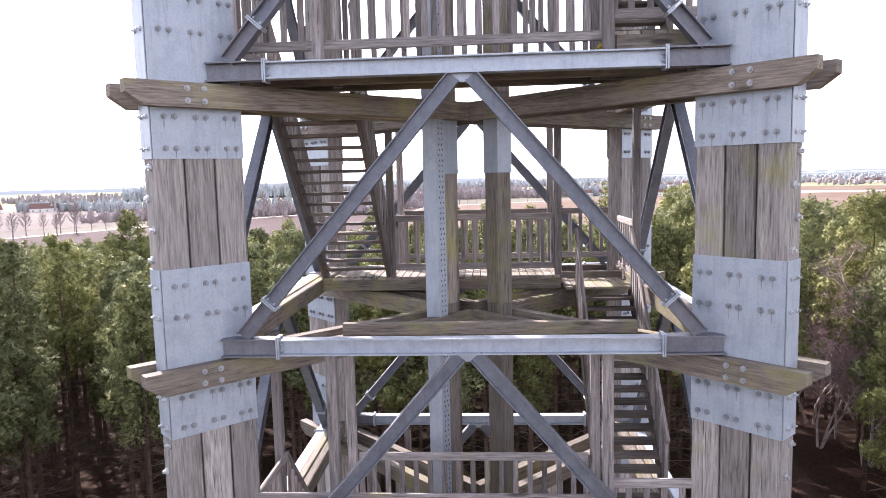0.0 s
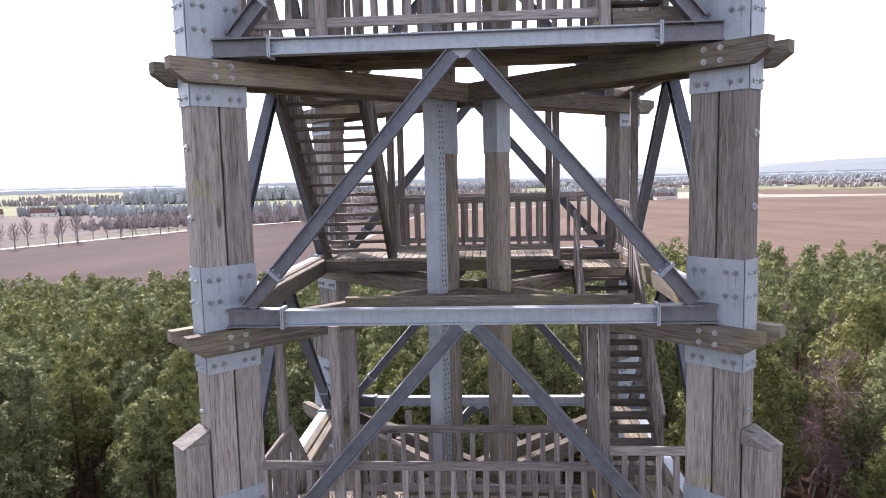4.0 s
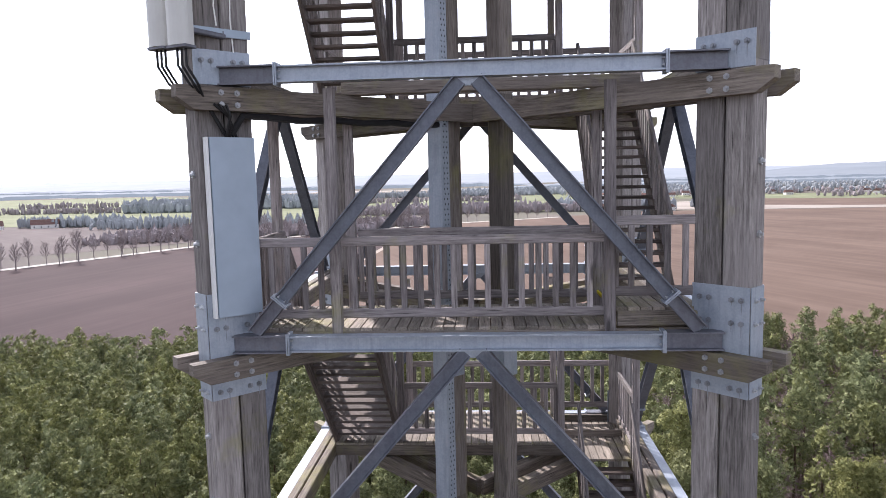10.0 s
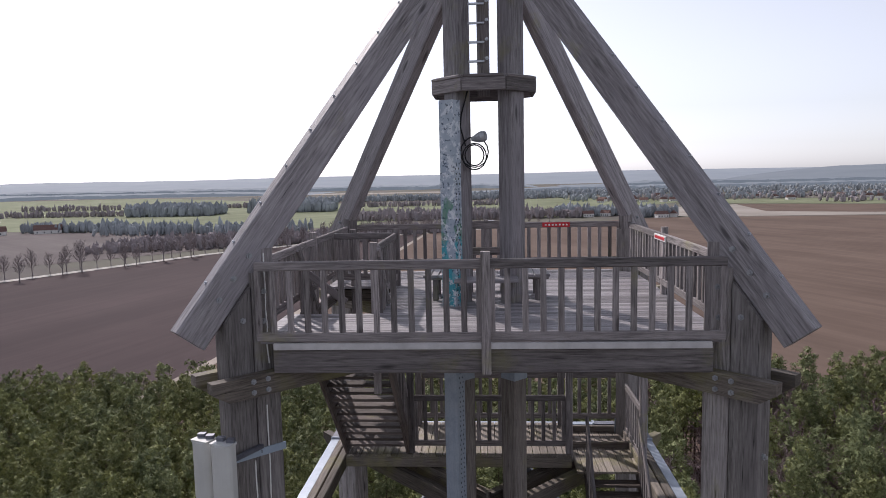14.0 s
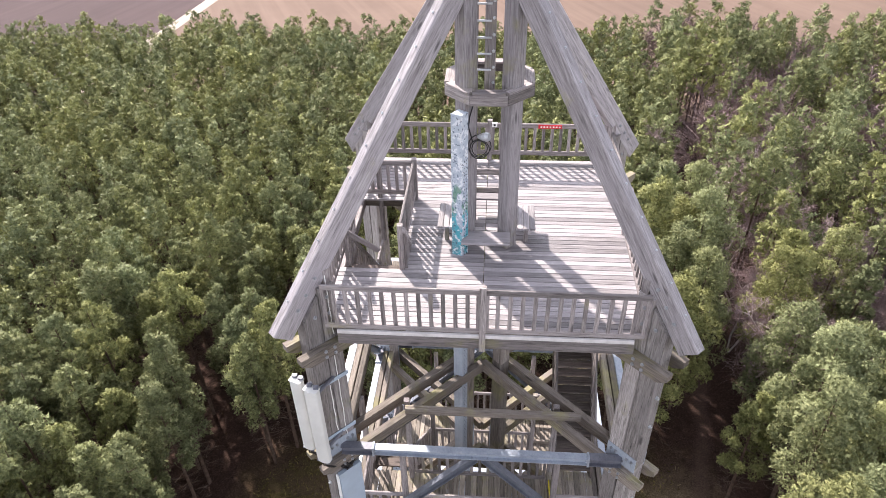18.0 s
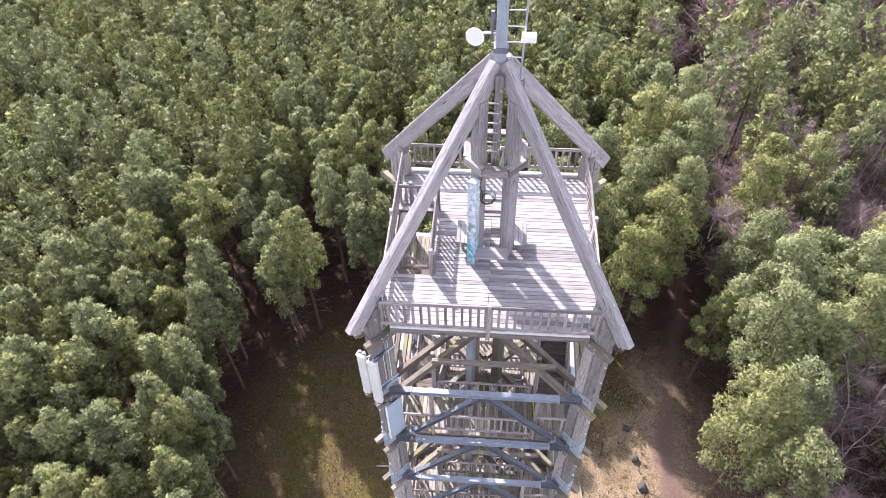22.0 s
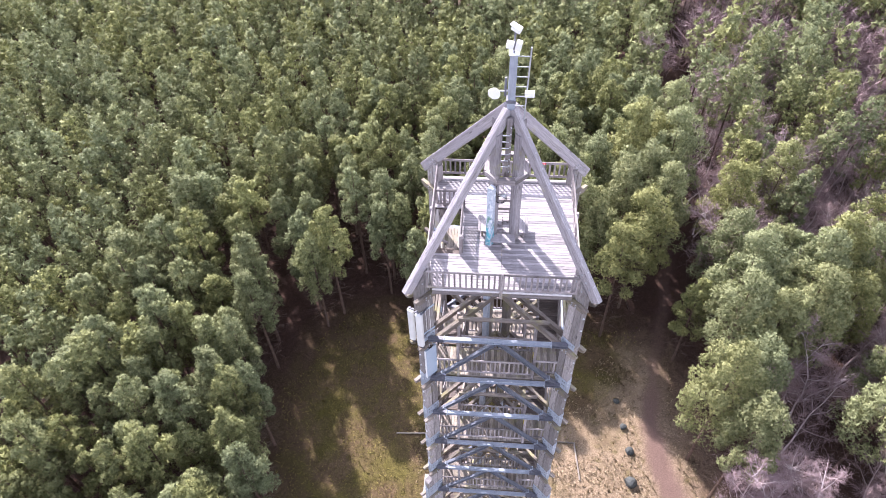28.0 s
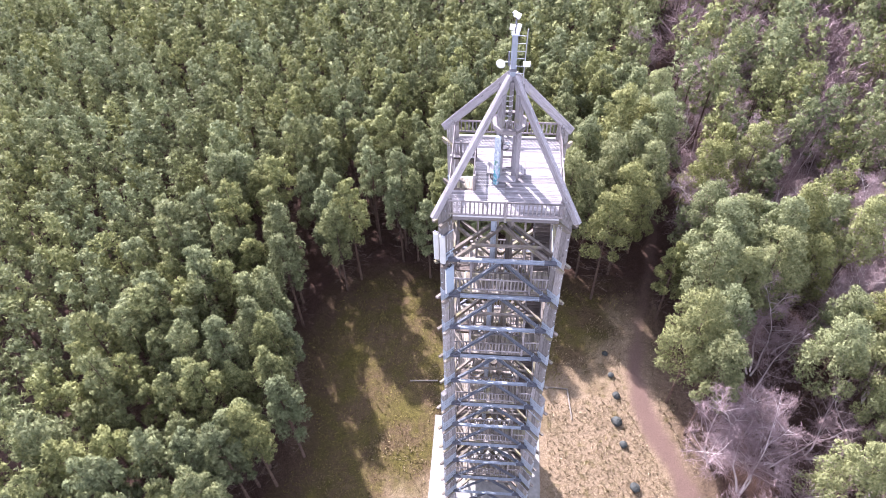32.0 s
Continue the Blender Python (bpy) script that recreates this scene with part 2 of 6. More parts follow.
def prism_mesh(name, profile, length, material, smooth=False):
    """A closed profile in local y, z drawn along local x, centred on the middle of its length."""
    n = len(profile)
    v = [(x, p[0], p[1]) for x in (-length / 2, length / 2) for p in profile]
    f = [(i, (i + 1) % n, n + (i + 1) % n, n + i) for i in range(n)]
    f += [tuple(range(n))[::-1], tuple(range(n, 2 * n))]
    me = mesh_from(name, v, f, material, smooth)
    bm = bmesh.new()
    bm.from_mesh(me)
    bmesh.ops.recalc_face_normals(bm, faces=bm.faces)
    bm.to_mesh(me)
    bm.free()
    return me


def bar_profile(w, h, c):
    a, b = w / 2, h / 2
    return [(-a + c, -b), (a - c, -b), (a, -b + c), (a, b - c), (a - c, b), (-a + c, b), (-a, b - c), (-a, -b + c)]


def place(name, me, m, parent=None, label=""):
    ob = new(name, me)
    if parent is not None:
        ob.parent = parent
        ob.matrix_basis = WORLD[parent].inverted() @ m
    else:
        ob.matrix_basis = m
    WORLD[ob] = m
    if label:
        ob["label"] = label
    return ob


WORLD = {}


def along(p0, p1, up=(0, 0, 1)):
    """A pose at the middle of p0 p1 with local x along it and local z towards up."""
    p0, p1 = Vector(p0), Vector(p1)
    x = (p1 - p0).normalized()
    u = Vector(up)
    if abs(x.dot(u)) > 0.99:
        u = Vector((1, 0, 0))
    y = u.cross(x).normalized()
    z = x.cross(y)
    m = Matrix((x, y, z)).transposed().to_4x4()
    m.translation = (p0 + p1) / 2
    return m


def bar(name, p0, p1, w, h, material, parent=None, up=(0, 0, 1), chamfer=0.012, label=""):
    """A squared timber or bar from p0 to p1; w across, h along up. Alike bars share their mesh."""
    length = round((Vector(p1) - Vector(p0)).length, 3)
    key = (length, round(w, 3), round(h, 3), round(chamfer, 3), material.name)
    if key not in MESHES:
        MESHES[key] = prism_mesh(name, bar_profile(w, h, min(chamfer, w / 4, h / 4)), length, material)
    return place(name, MESHES[key], along(p0, p1, up), parent, label)


def profiled(name, p0, p1, profile, key, material, parent=None, up=(0, 0, 1), label=""):
    length = round((Vector(p1) - Vector(p0)).length, 3)
    k = (length, key, material.name)
    if k not in MESHES:
        MESHES[k] = prism_mesh(name, profile, length, material)
    return place(name, MESHES[k], along(p0, p1, up), parent, label)


def part(name, bm, material, parent, label="", smooth=False):
    me = bpy.data.meshes.new(name)
    bmesh.ops.recalc_face_normals(bm, faces=bm.faces)
    bm.to_mesh(me)
    bm.free()
    me.materials.append(material)
    if smooth:
        me.polygons.foreach_set("use_smooth", [True] * len(me.polygons))
    return place(name, me, Matrix(), parent, label)


def thing(name, label, category, group="", kind="", at=(0, 0, 0)):
    ob = new(name)
    ob.empty_display_size = 0.2
    ob.location = at
    WORLD[ob] = Matrix.Translation(at)
    return tagged(ob, label, category, group, kind)


def bm_box(bm, lo, hi):
    v = [bm.verts.new((x, y, z)) for x in (lo[0], hi[0]) for y in (lo[1], hi[1]) for z in (lo[2], hi[2])]
    for f in ((0, 1, 3, 2), (4, 6, 7, 5), (0, 4, 5, 1), (2, 3, 7, 6), (0, 2, 6, 4), (1, 5, 7, 3)):
        bm.faces.new([v[i] for i in f])


def bm_tube(bm, pts, radii, n=8, caps=True):
    """A tube through pts with a radius at each."""
    pts = [Vector(p) for p in pts]
    if isinstance(radii, (int, float)):
        radii = [radii] * len(pts)
    rings = []
    side = None
    for i, p in enumerate(pts):
        d = (pts[min(i + 1, len(pts) - 1)] - pts[max(i - 1, 0)]).normalized()
        if side is None:
            side = d.orthogonal().normalized()
        side = (side - d * side.dot(d)).normalized()
        other = d.cross(side)
        rings.append([bm.verts.new(p + radii[i] * (math.cos(2 * math.pi * k / n) * side + math.sin(2 * math.pi * k / n) * other)) for k in range(n)])
    for a, b in zip(rings, rings[1:]):
        for k in range(n):
            bm.faces.new((a[k], a[(k + 1) % n], b[(k + 1) % n], b[k]))
    if caps:
        bm.faces.new(rings[0][::-1])
        bm.faces.new(rings[-1])


def hull_join(name, verts, faces, material, parent=None, label="", smooth=False):
    return place(name, mesh_from(name, verts, faces, material, smooth), Matrix(), parent, label)

# ---- land ----
def fall(x, y):
    """Height of the land: the tower stands on a low hill that runs out into a plain."""
    u = min(1.0, max(0.0, (math.hypot(x, y) - 20) / 200))
    return PLAIN * (1 - (1 - u) ** 1.6)


PLAIN = -10.5


def in_clearing(x, y):
    if y < -48 or y > 24.0 + 0.8 * math.sin(0.4 * x):
        return False
    wob = 1.2 * math.sin(0.31 * y + 1.0) + 0.8 * math.sin(0.83 * y)
    left = -19.2 + wob + max(0, (y - 19)) * 0.5
    right = 19.5 + wob * 0.6 + max(0.0, -y) * 0.25 - max(0, y - 12) * 0.3
    return left < x < right


PATH = [(27.0, 78.0), (22.5, 58.0), (21.5, 45.0), (20.8, 36.0), (19.4, 28.5), (17.6, 22.0), (16.4, 17.0), (15.6, 12.0), (16.2, 7.6), (17.6, 3.8), (19.2, 0.0), (21.6, -8.0), (25.0, -28.0)]


def path_distance(x, y):
    best = 1e9
    for (ax, ay), (bx_, by_) in zip(PATH, PATH[1:]):
        dx, dy = bx_ - ax, by_ - ay
        t = min(1, max(0, ((x - ax) * dx + (y - ay) * dy) / (dx * dx + dy * dy)))
        best = min(best, math.hypot(x - ax - t * dx, y - ay - t * dy))
    return best


def smooth_step(a, b, v):
    t = min(1, max(0, (v - a) / (b - a)))
    return t * t * (3 - 2 * t)


def axis(near0, near1, step, far0, far1):
    xs = list(np.arange(near0, near1 + 0.01, step))
    s, x = step, near1
    while x < far1:
        s *= 1.35
        x = min(x + s, far1)
        xs.append(x)
    s, x = step, near0
    while x > far0:
        s *= 1.35
        x = max(x - s, far0)
        xs.insert(0, x)
    return xs


def make_ground():
    xs, ys = axis(-32, 36, 0.5, -12000, 12000), axis(-36, 32, 0.5, -3000, 12000)
    nx, ny = len(xs), len(ys)
    verts, path_a, grass_a = [], [], []
    for y in ys:
        for x in xs:
            near = abs(x) < 40 and -45 < y < 40
            z = 0.0
            pth = gr = 0.0
            if near:
                pd = path_distance(x, y)
                nz = noise.noise(Vector((x * 0.35, y * 0.35, 0)))
                pth = (1 - smooth_step(0.6, 1.45, pd + 0.5 * nz + 0.5 * smooth_step(10, 18, y))) * (1 - 0.6 * smooth_step(12, 22, y))
                gr = sum(in_clearing(x + a, y + b) for a in (-2.2, 0, 2.2) for b in (-2.2, 0, 2.2)) / 9.0
                pad = max(abs(x), abs(y)) < 6.2
                z = 0.0 if pad else 0.08 * noise.noise(Vector((x * 0.8, y * 0.8, 3))) + 0.05 * noise.noise(Vector((x * 2.3, y * 2.3, 9))) - 0.08 * pth
                fade = min(1, (40 - abs(x)) / 5, (40 - y) / 5, (45 + y) / 5)
                z *= max(0, fade)
            verts.append((x, y, z - 0.02 + fall(x, y)))
            path_a.append(pth)
            grass_a.append(gr)
    faces = [(j * nx + i, j * nx + i + 1, (j + 1) * nx + i + 1, (j + 1) * nx + i) for j in range(ny - 1) for i in range(nx - 1)]
    m, nt, b = nodes_of("forest_ground", 0.95, 0, 0.1)
    p = world_pos(nt)
    big, mid, fine = noise_of(nt, p, 0.16, 4.0, 0.6), noise_of(nt, p, 0.9, 5.0, 0.65), noise_of(nt, p, 9.0, 5.0, 0.7)
    litter = ramp(nt, fine, [(0.3, (0.02, 0.0125, 0.01)), (0.5, (0.054, 0.032, 0.025)), (0.72, (0.115, 0.072, 0.056))])
    straw = ramp(nt, fine, [(0.28, (0.1, 0.068, 0.04)), (0.5, (0.235, 0.175, 0.115)), (0.72, (0.4, 0.32, 0.23))])
    mossy = ramp(nt, fine, [(0.28, (0.03, 0.027, 0.008)), (0.5, (0.075, 0.066, 0.015)), (0.75, (0.17, 0.145, 0.035))])
    grass = mixed(nt, ramp(nt, mid, [(0.53, (0, 0, 0)), (0.72, (1, 1, 1))]), straw, mixed(nt, ramp(nt, big, [(0.4, (0, 0, 0)), (0.58, (1, 1, 1))]), straw, mossy))
    sep = nt.nodes.new("ShaderNodeSeparateXYZ")
    nt.links.new(p, sep.inputs[0])
    # mossier on the far and west side of the clearing, with tree shade darkened in, drier towards the path
    west = math_of(nt, "ADD", math_of(nt, "MULTIPLY", sep.outputs[0], -0.055), math_of(nt, "MULTIPLY", sep.outputs[1], 0.055))
    wv = math_of(nt, "ADD", math_of(nt, "MULTIPLY", big, 1.6), math_of(nt, "ADD", west, -0.55))
    # brown and mossy are both toned down for the shade of the trees
    brown = ramp(nt, fine, [(0.28, (0.036, 0.024, 0.012)), (0.5, (0.088, 0.06, 0.032)), (0.74, (0.19, 0.135, 0.078))])
    dull = mixed(nt, ramp(nt, noise_of(nt, p, 0.28, 5.0, 0.65), [(0.42, (0, 0, 0)), (0.6, (1, 1, 1))]), brown, mossy)
    grass = mixed(nt, ramp(nt, wv, [(0.2, (0, 0, 0)), (0.6, (0.92, 0.92, 0.92))]), grass, dull)
    at1, at2 = nt.nodes.new("ShaderNodeAttribute"), nt.nodes.new("ShaderNodeAttribute")
    at1.attribute_name, at2.attribute_name = "grass", "path"
    c = mixed(nt, math_of(nt, "MULTIPLY", at1.outputs["Fac"], ramp(nt, mid, [(0.2, (0.75, 0.75, 0.75)), (0.5, (1, 1, 1))])), litter, grass)
    clumpy = noise_of(nt, p, 2.4, 8.0, 0.78)
    c = mixed(nt, 1.0, c, ramp(nt, clumpy, [(0.36, (0.55, 0.55, 0.55)), (0.5, (0.92, 0.92, 0.92)), (0.62, (1, 1, 1))]), "MULTIPLY")
    soil = ramp(nt, fine, [(0.3, (0.085, 0.054, 0.045)), (0.7, (0.18, 0.122, 0.1))])
    c = mixed(nt, at2.outputs["Fac"], c, soil)
    # open country far off: dull fields
    far = noise_of(nt, p, 0.004, 5.0, 0.6)
    country = ramp(nt, far, [(0.35, (0.11, 0.095, 0.092)), (0.5, (0.14, 0.135, 0.105)), (0.65, (0.17, 0.145, 0.13))])
    dist = nt.nodes.new("ShaderNodeVectorMath")
    dist.operation = "LENGTH"
    nt.links.new(p, dist.inputs[0])
    fac = ramp(nt, math_of(nt, "MULTIPLY", dist.outputs["Value"], 0.001), [(0.13, (0, 0, 0)), (0.16, (1, 1, 1))])
    c = mixed(nt, fac, c, country)
    nt.links.new(c, b.inputs["Base Color"])
    bump_of(nt, b, math_of(nt, "ADD", fine, mid), 0.9, 0.06)
    me = mesh_from("ground", verts, faces, m, True)
    for nm, vals in (("path", path_a), ("grass", grass_a)):
        at = me.attributes.new(nm, "FLOAT", "POINT")
        at.data.foreach_set("value", vals)
    g = new("ground", me)
    WORLD[g] = Matrix()
    return tagged(g, "forest floor with a mossy dry-grass clearing and a dirt track", "ground", kind="structure")


ground = make_ground()


def soil_field(name, dark, light, angle, spacing):
    """Bare ploughed soil with drill lines and damp patches."""
    m, nt, b = nodes_of(name, 0.95, 0, 0.1)
    p = world_pos(nt)
    mp = nt.nodes.new("ShaderNodeMapping")
    mp.inputs["Rotation"].default_value = (0, 0, radians(angle))
    nt.links.new(p, mp.inputs["Vector"])
    lines = noise_of(nt, mp.outputs[0], 1.0 / spacing, 3.0, 0.6, (1.0, 0.025, 1.0))
    big, mid = noise_of(nt, p, 0.012, 5.0, 0.6), noise_of(nt, p, 0.09, 5.0, 0.65)
    c = ramp(nt, big, [(0.32, dark), (0.68, light)])
    c = mixed(nt, math_of(nt, "MULTIPLY", mid, 0.35), c, tuple(0.7 * a for a in dark))
    c = mixed(nt, ramp(nt, lines, [(0.4, (0, 0, 0)), (0.65, (0.32, 0.32, 0.32))]), c, tuple(1.12 * a for a in light))
    sweep = noise_of(nt, mp.outputs[0], 0.03, 4.0, 0.6, (1.0, 0.12, 1.0))
    c = mixed(nt, ramp(nt, sweep, [(0.45, (0, 0, 0)), (0.7, (0.45, 0.45, 0.45))]), c, tuple(0.72 * a for a in dark))
    nt.links.new(c, b.inputs["Base Color"])
    return m


def out(x, y):
    """Plan of the plain, drawn at four fifths, to its place."""
    return 1.25 * x, 1.25 * (y + 11.7) - 11.7


def sheet(name, pts, z, material, label, category):
    """A field laid over the land; its outline is cut into cells that follow the slope."""
    pts = [out(*p) for p in pts]
    bm = bmesh.new()
    bm.faces.new([bm.verts.new((x, y, 0)) for x, y in pts])
    if min(math.hypot(x, y) for x, y in pts) < 225:
        for k in range(-15, 16):
            for co, no in (((k * 20, 0, 0), (1, 0, 0)), ((0, k * 20, 0), (0, 1, 0))):
                bmesh.ops.bisect_plane(bm, geom=bm.verts[:] + bm.edges[:] + bm.faces[:], plane_co=co, plane_no=no)
    for v in bm.verts:
        v.co.z = fall(v.co.x, v.co.y) + z + 0.2
    bmesh.ops.recalc_face_normals(bm, faces=bm.faces)
    me = bpy.data.meshes.new(name)
    bm.to_mesh(me)
    bm.free()
    me.materials.append(material)
    ob = new(name, me)
    WORLD[ob] = Matrix()
    return tagged(ob, label, category, kind="structure")


def strip(name, pts, width, z, material, label, category):
    """A track or road along pts, in steps of some ten metres."""
    pts = [out(*p) for p in pts]
    fine = [pts[0]]
    for a, b in zip(pts, pts[1:]):
        n = max(1, int(math.dist(a, b) / 12))
        fine += [(a[0] + (b[0] - a[0]) * i / n, a[1] + (b[1] - a[1]) * i / n) for i in range(1, n + 1)]
    pts = fine
    v, f = [], []
    for i, p in enumerate(pts):
        a, b = Vector(pts[max(i - 1, 0)]), Vector(pts[min(i + 1, len(pts) - 1)])
        d = (b - a).normalized()
        nrm = Vector((-d.y, d.x)) * width / 2
        zz = fall(*p) + z + 0.25
        v += [(p[0] + nrm.x, p[1] + nrm.y, zz), (p[0] - nrm.x, p[1] - nrm.y, zz)]
    for i in range(len(pts) - 1):
        f.append((2 * i, 2 * i + 1, 2 * i + 3, 2 * i + 2))
    ob = new(name, mesh_from(name, v, f, material))
    WORLD[ob] = Matrix()
    return tagged(ob, label, category, kind="structure")


FIELD_W = soil_field("field_soil_dark", (0.056, 0.038, 0.04), (0.088, 0.061, 0.062), 15, 3.0)
FIELD_E = soil_field("field_soil_light", (0.115, 0.079, 0.063), (0.185, 0.132, 0.105), -25, 3.2)
MEADOW = soil_field("meadow", (0.16, 0.175, 0.1), (0.25, 0.27, 0.17), 40, 9.0)
STUBBLE = soil_field("stubble", (0.12, 0.1, 0.098), (0.17, 0.145, 0.14), -50, 3.0)
SAND = plain("sandy_track", (0.36, 0.31, 0.265), 0.95, 0, 0.15, 0.15, 0.1)
ROADMAT = plain("pale_road", (0.5, 0.47, 0.43), 0.9, 0, 0.12, 0.1, 0.1)

TRACK = [(-68, 76), (-63.2, 143), (-60.3, 190), (-55.5, 276), (-50, 400), (-44, 500)]
ROAD = [(-420, 70), (-300, 190), (-210, 272), (-190, 310), (-160, 368), (-110, 430), (-42, 500), (60, 560)]
sheet("field_west", [(-420, 70), (-300, 190), (-210, 272), (-190, 310), (-160, 368), (-110, 430), (-47, 496), (-51, 400), (-56.5, 276), (-61.3, 190), (-64.2, 143), (-69, 76), (-200, 76), (-420, 30)], 0.03, FIELD_W, "dark bare ploughed field beyond the forest", "field")
sheet("field_east", [(-67, 76), (-62.2, 143), (-59.3, 190), (-54.5, 276), (-49, 400), (-44, 496), (60, 565), (150, 620), (420, 600), (700, 470), (620, 200), (300, 90), (60, 76)], 0.03, FIELD_E, "pale brown bare field beyond the forest", "field")
strip("farm_track", TRACK, 3.4, 0.06, SAND, "pale sandy farm track between two fields", "track")
strip("road", ROAD, 8.0, 0.07, ROADMAT, "pale country road lined with bare trees", "road")
PALE = soil_field("pale_stubble", (0.3, 0.265, 0.23), (0.4, 0.36, 0.32), -50, 5.0)
sheet("stubble_1", [(-640, 330), (-330, 240), (-215, 345), (-130, 440), (-160, 520), (-430, 560), (-800, 540)], 0.03, STUBBLE, "bare grey-brown field behind the road", "field")
sheet("meadow_1", [(-1300, 700), (-430, 570), (-130, 560), (-60, 700), (-140, 1000), (-820, 1650), (-1900, 1500)], 0.03, MEADOW, "pale green winter meadow", "field")
sheet("meadow_2", [(-60, 700), (90, 640), (150, 800), (300, 980), (120, 1180), (-130, 1000)], 0.03, MEADOW, "pale green winter meadow", "field")
sheet("stubble_2", [(150, 640), (270, 618), (430, 612), (640, 560), (720, 570), (440, 680), (300, 840), (220, 800)], 0.06, PALE, "pale stubble strip by the village", "field")
sheet("field_far", [(275, 690), (355, 650), (720, 590), (760, 770), (440, 790), (300, 850)], 0.12, FIELD_E, "brown field beyond the stubble", "field")
sheet("meadow_3", [(240, 890), (440, 800), (800, 780), (900, 900), (300, 1010)], 0.03, MEADOW, "green strip of meadow before the village", "field")
sheet("stubble_3", [(-1400, 1720), (-800, 1690), (-140, 1700), (200, 1500), (600, 1600), (500, 1800), (-1400, 1850)], 0.03, PALE, "pale field far off before the woods", "field")

pad = new("pavement", mesh_from("pavement", [(x, y, z) for z in (-0.1, 0.03) for x, y in ((-5.5, -6), (5.2, -6), (5.2, 5.9), (-5.5, 5.9))], [(3, 2, 1, 0), (4, 5, 6, 7), (0, 1, 5, 4), (1, 2, 6, 5), (2, 3, 7, 6), (3, 0, 4, 7)], CONCRETE))
WORLD[pad] = Matrix()
tagged(pad, "pale concrete slab under the tower", "pavement", kind="structure")

# ---- observation tower ----
ST = 3.3                       # storey height
R2 = math.sqrt(0.5)
CORNERS = [(-1, -1), (1, -1), (1, 1), (-1, 1)]
tower = thing("observation_tower", "tall weathered timber lookout tower with galvanised steel bracing", "tower")


def turn(k):
    return Matrix.Rotation(k * math.pi / 2, 3, "Z")


def at_corner(c, s, q, z):
    """A point s along the corner's diagonal, q to its side."""
    d, n = Vector((c[0], c[1], 0)) * R2, Vector((-c[1], c[0], 0)) * R2
    p = d * s + n * q
    return Vector((p.x, p.y, z))


def i_profile(h, w, t=0.018):
    a, b = h / 2, w / 2
    return [(-b, -a), (b, -a), (b, -a + t), (t / 2, -a + t), (t / 2, a - t), (b, a - t), (b, a), (-b, a), (-b, a - t), (-t / 2, a - t), (-t / 2, -a + t), (-b, -a + t)]


def clamp_mesh(length, w, h, material):
    """A timber along local x whose far end is cut back underneath."""
    key = ("clamp", round(length, 3), w, h)
    if key not in MESHES:
        a = length / 2
        prof = [(-a, -h / 2), (a - 0.2, -h / 2), (a, 0.0), (a, h / 2), (-a, h / 2)]
        v = [(x, y, z) for y in (-w / 2, w / 2) for x, z in prof]
        n = len(prof)
        f = [(i, (i + 1) % n, n + (i + 1) % n, n + i) for i in range(n)] + [tuple(range(n))[::-1], tuple(range(n, 2 * n))]
        MESHES[key] = mesh_from("clamp_beam", v, f, material)
    return MESHES[key]


def bolts(name, spots, normal, r, h, parent, material=None):
    """Round bolt heads on one plate, joined."""
    n = Vector(normal).normalized()
    u = n.orthogonal().normalized()
    w = n.cross(u)
    verts, faces = [], []
    for p in spots:
        p = Vector(p)
        for rr, hh in ((r, 0), (r, h * 0.45), (r * 0.55, h * 0.45), (r * 0.5, h)):
            verts += [p + n * hh + rr * (math.cos(k * math.pi / 3) * u + math.sin(k * math.pi / 3) * w) for k in range(6)]
        b = len(verts) - 24
        for ring in range(3):
            faces += [(b + ring * 6 + k, b + ring * 6 + (k + 1) % 6, b + ring * 6 + 6 + (k + 1) % 6, b + ring * 6 + 6 + k) for k in range(6)]
        faces.append(tuple(b + 18 + k for k in range(6)))
    ob = hull_join(name, verts, faces, material or STEEL_BOLT, parent)
    return tagged(ob, kind="stuff")


STREAK_RNG = random.Random(3)


def streaks(spots, normal, side, parent):
    """Dirt that the rain has washed down from each bolt."""
    v, f = [], []
    n, u = Vector(normal).normalized(), Vector(side).normalized()
    for p in spots:
        if STREAK_RNG.random() < 0.25:
            continue
        p = Vector(p) + n * 0.0015
        ln, w = STREAK_RNG.uniform(0.07, 0.22), STREAK_RNG.uniform(0.005, 0.01)
        b = len(v)
        z = Vector((0, 0, 1))
        v += [p - u * w, p + u * w, p + u * w * 0.8 - z * ln * 0.6, p - z * ln, p - u * w * 0.8 - z * ln * 0.6]
        f.append(tuple(b + i for i in range(5)))
    return tagged(hull_join("dirt_streak", v, f, STREAK, parent), kind="stuff")


S_IN, BW, GAP, TH = 4.035, 0.345, 0.022, 0.34


def rows_at(z):
    return 3 if z < 19.0 else 2


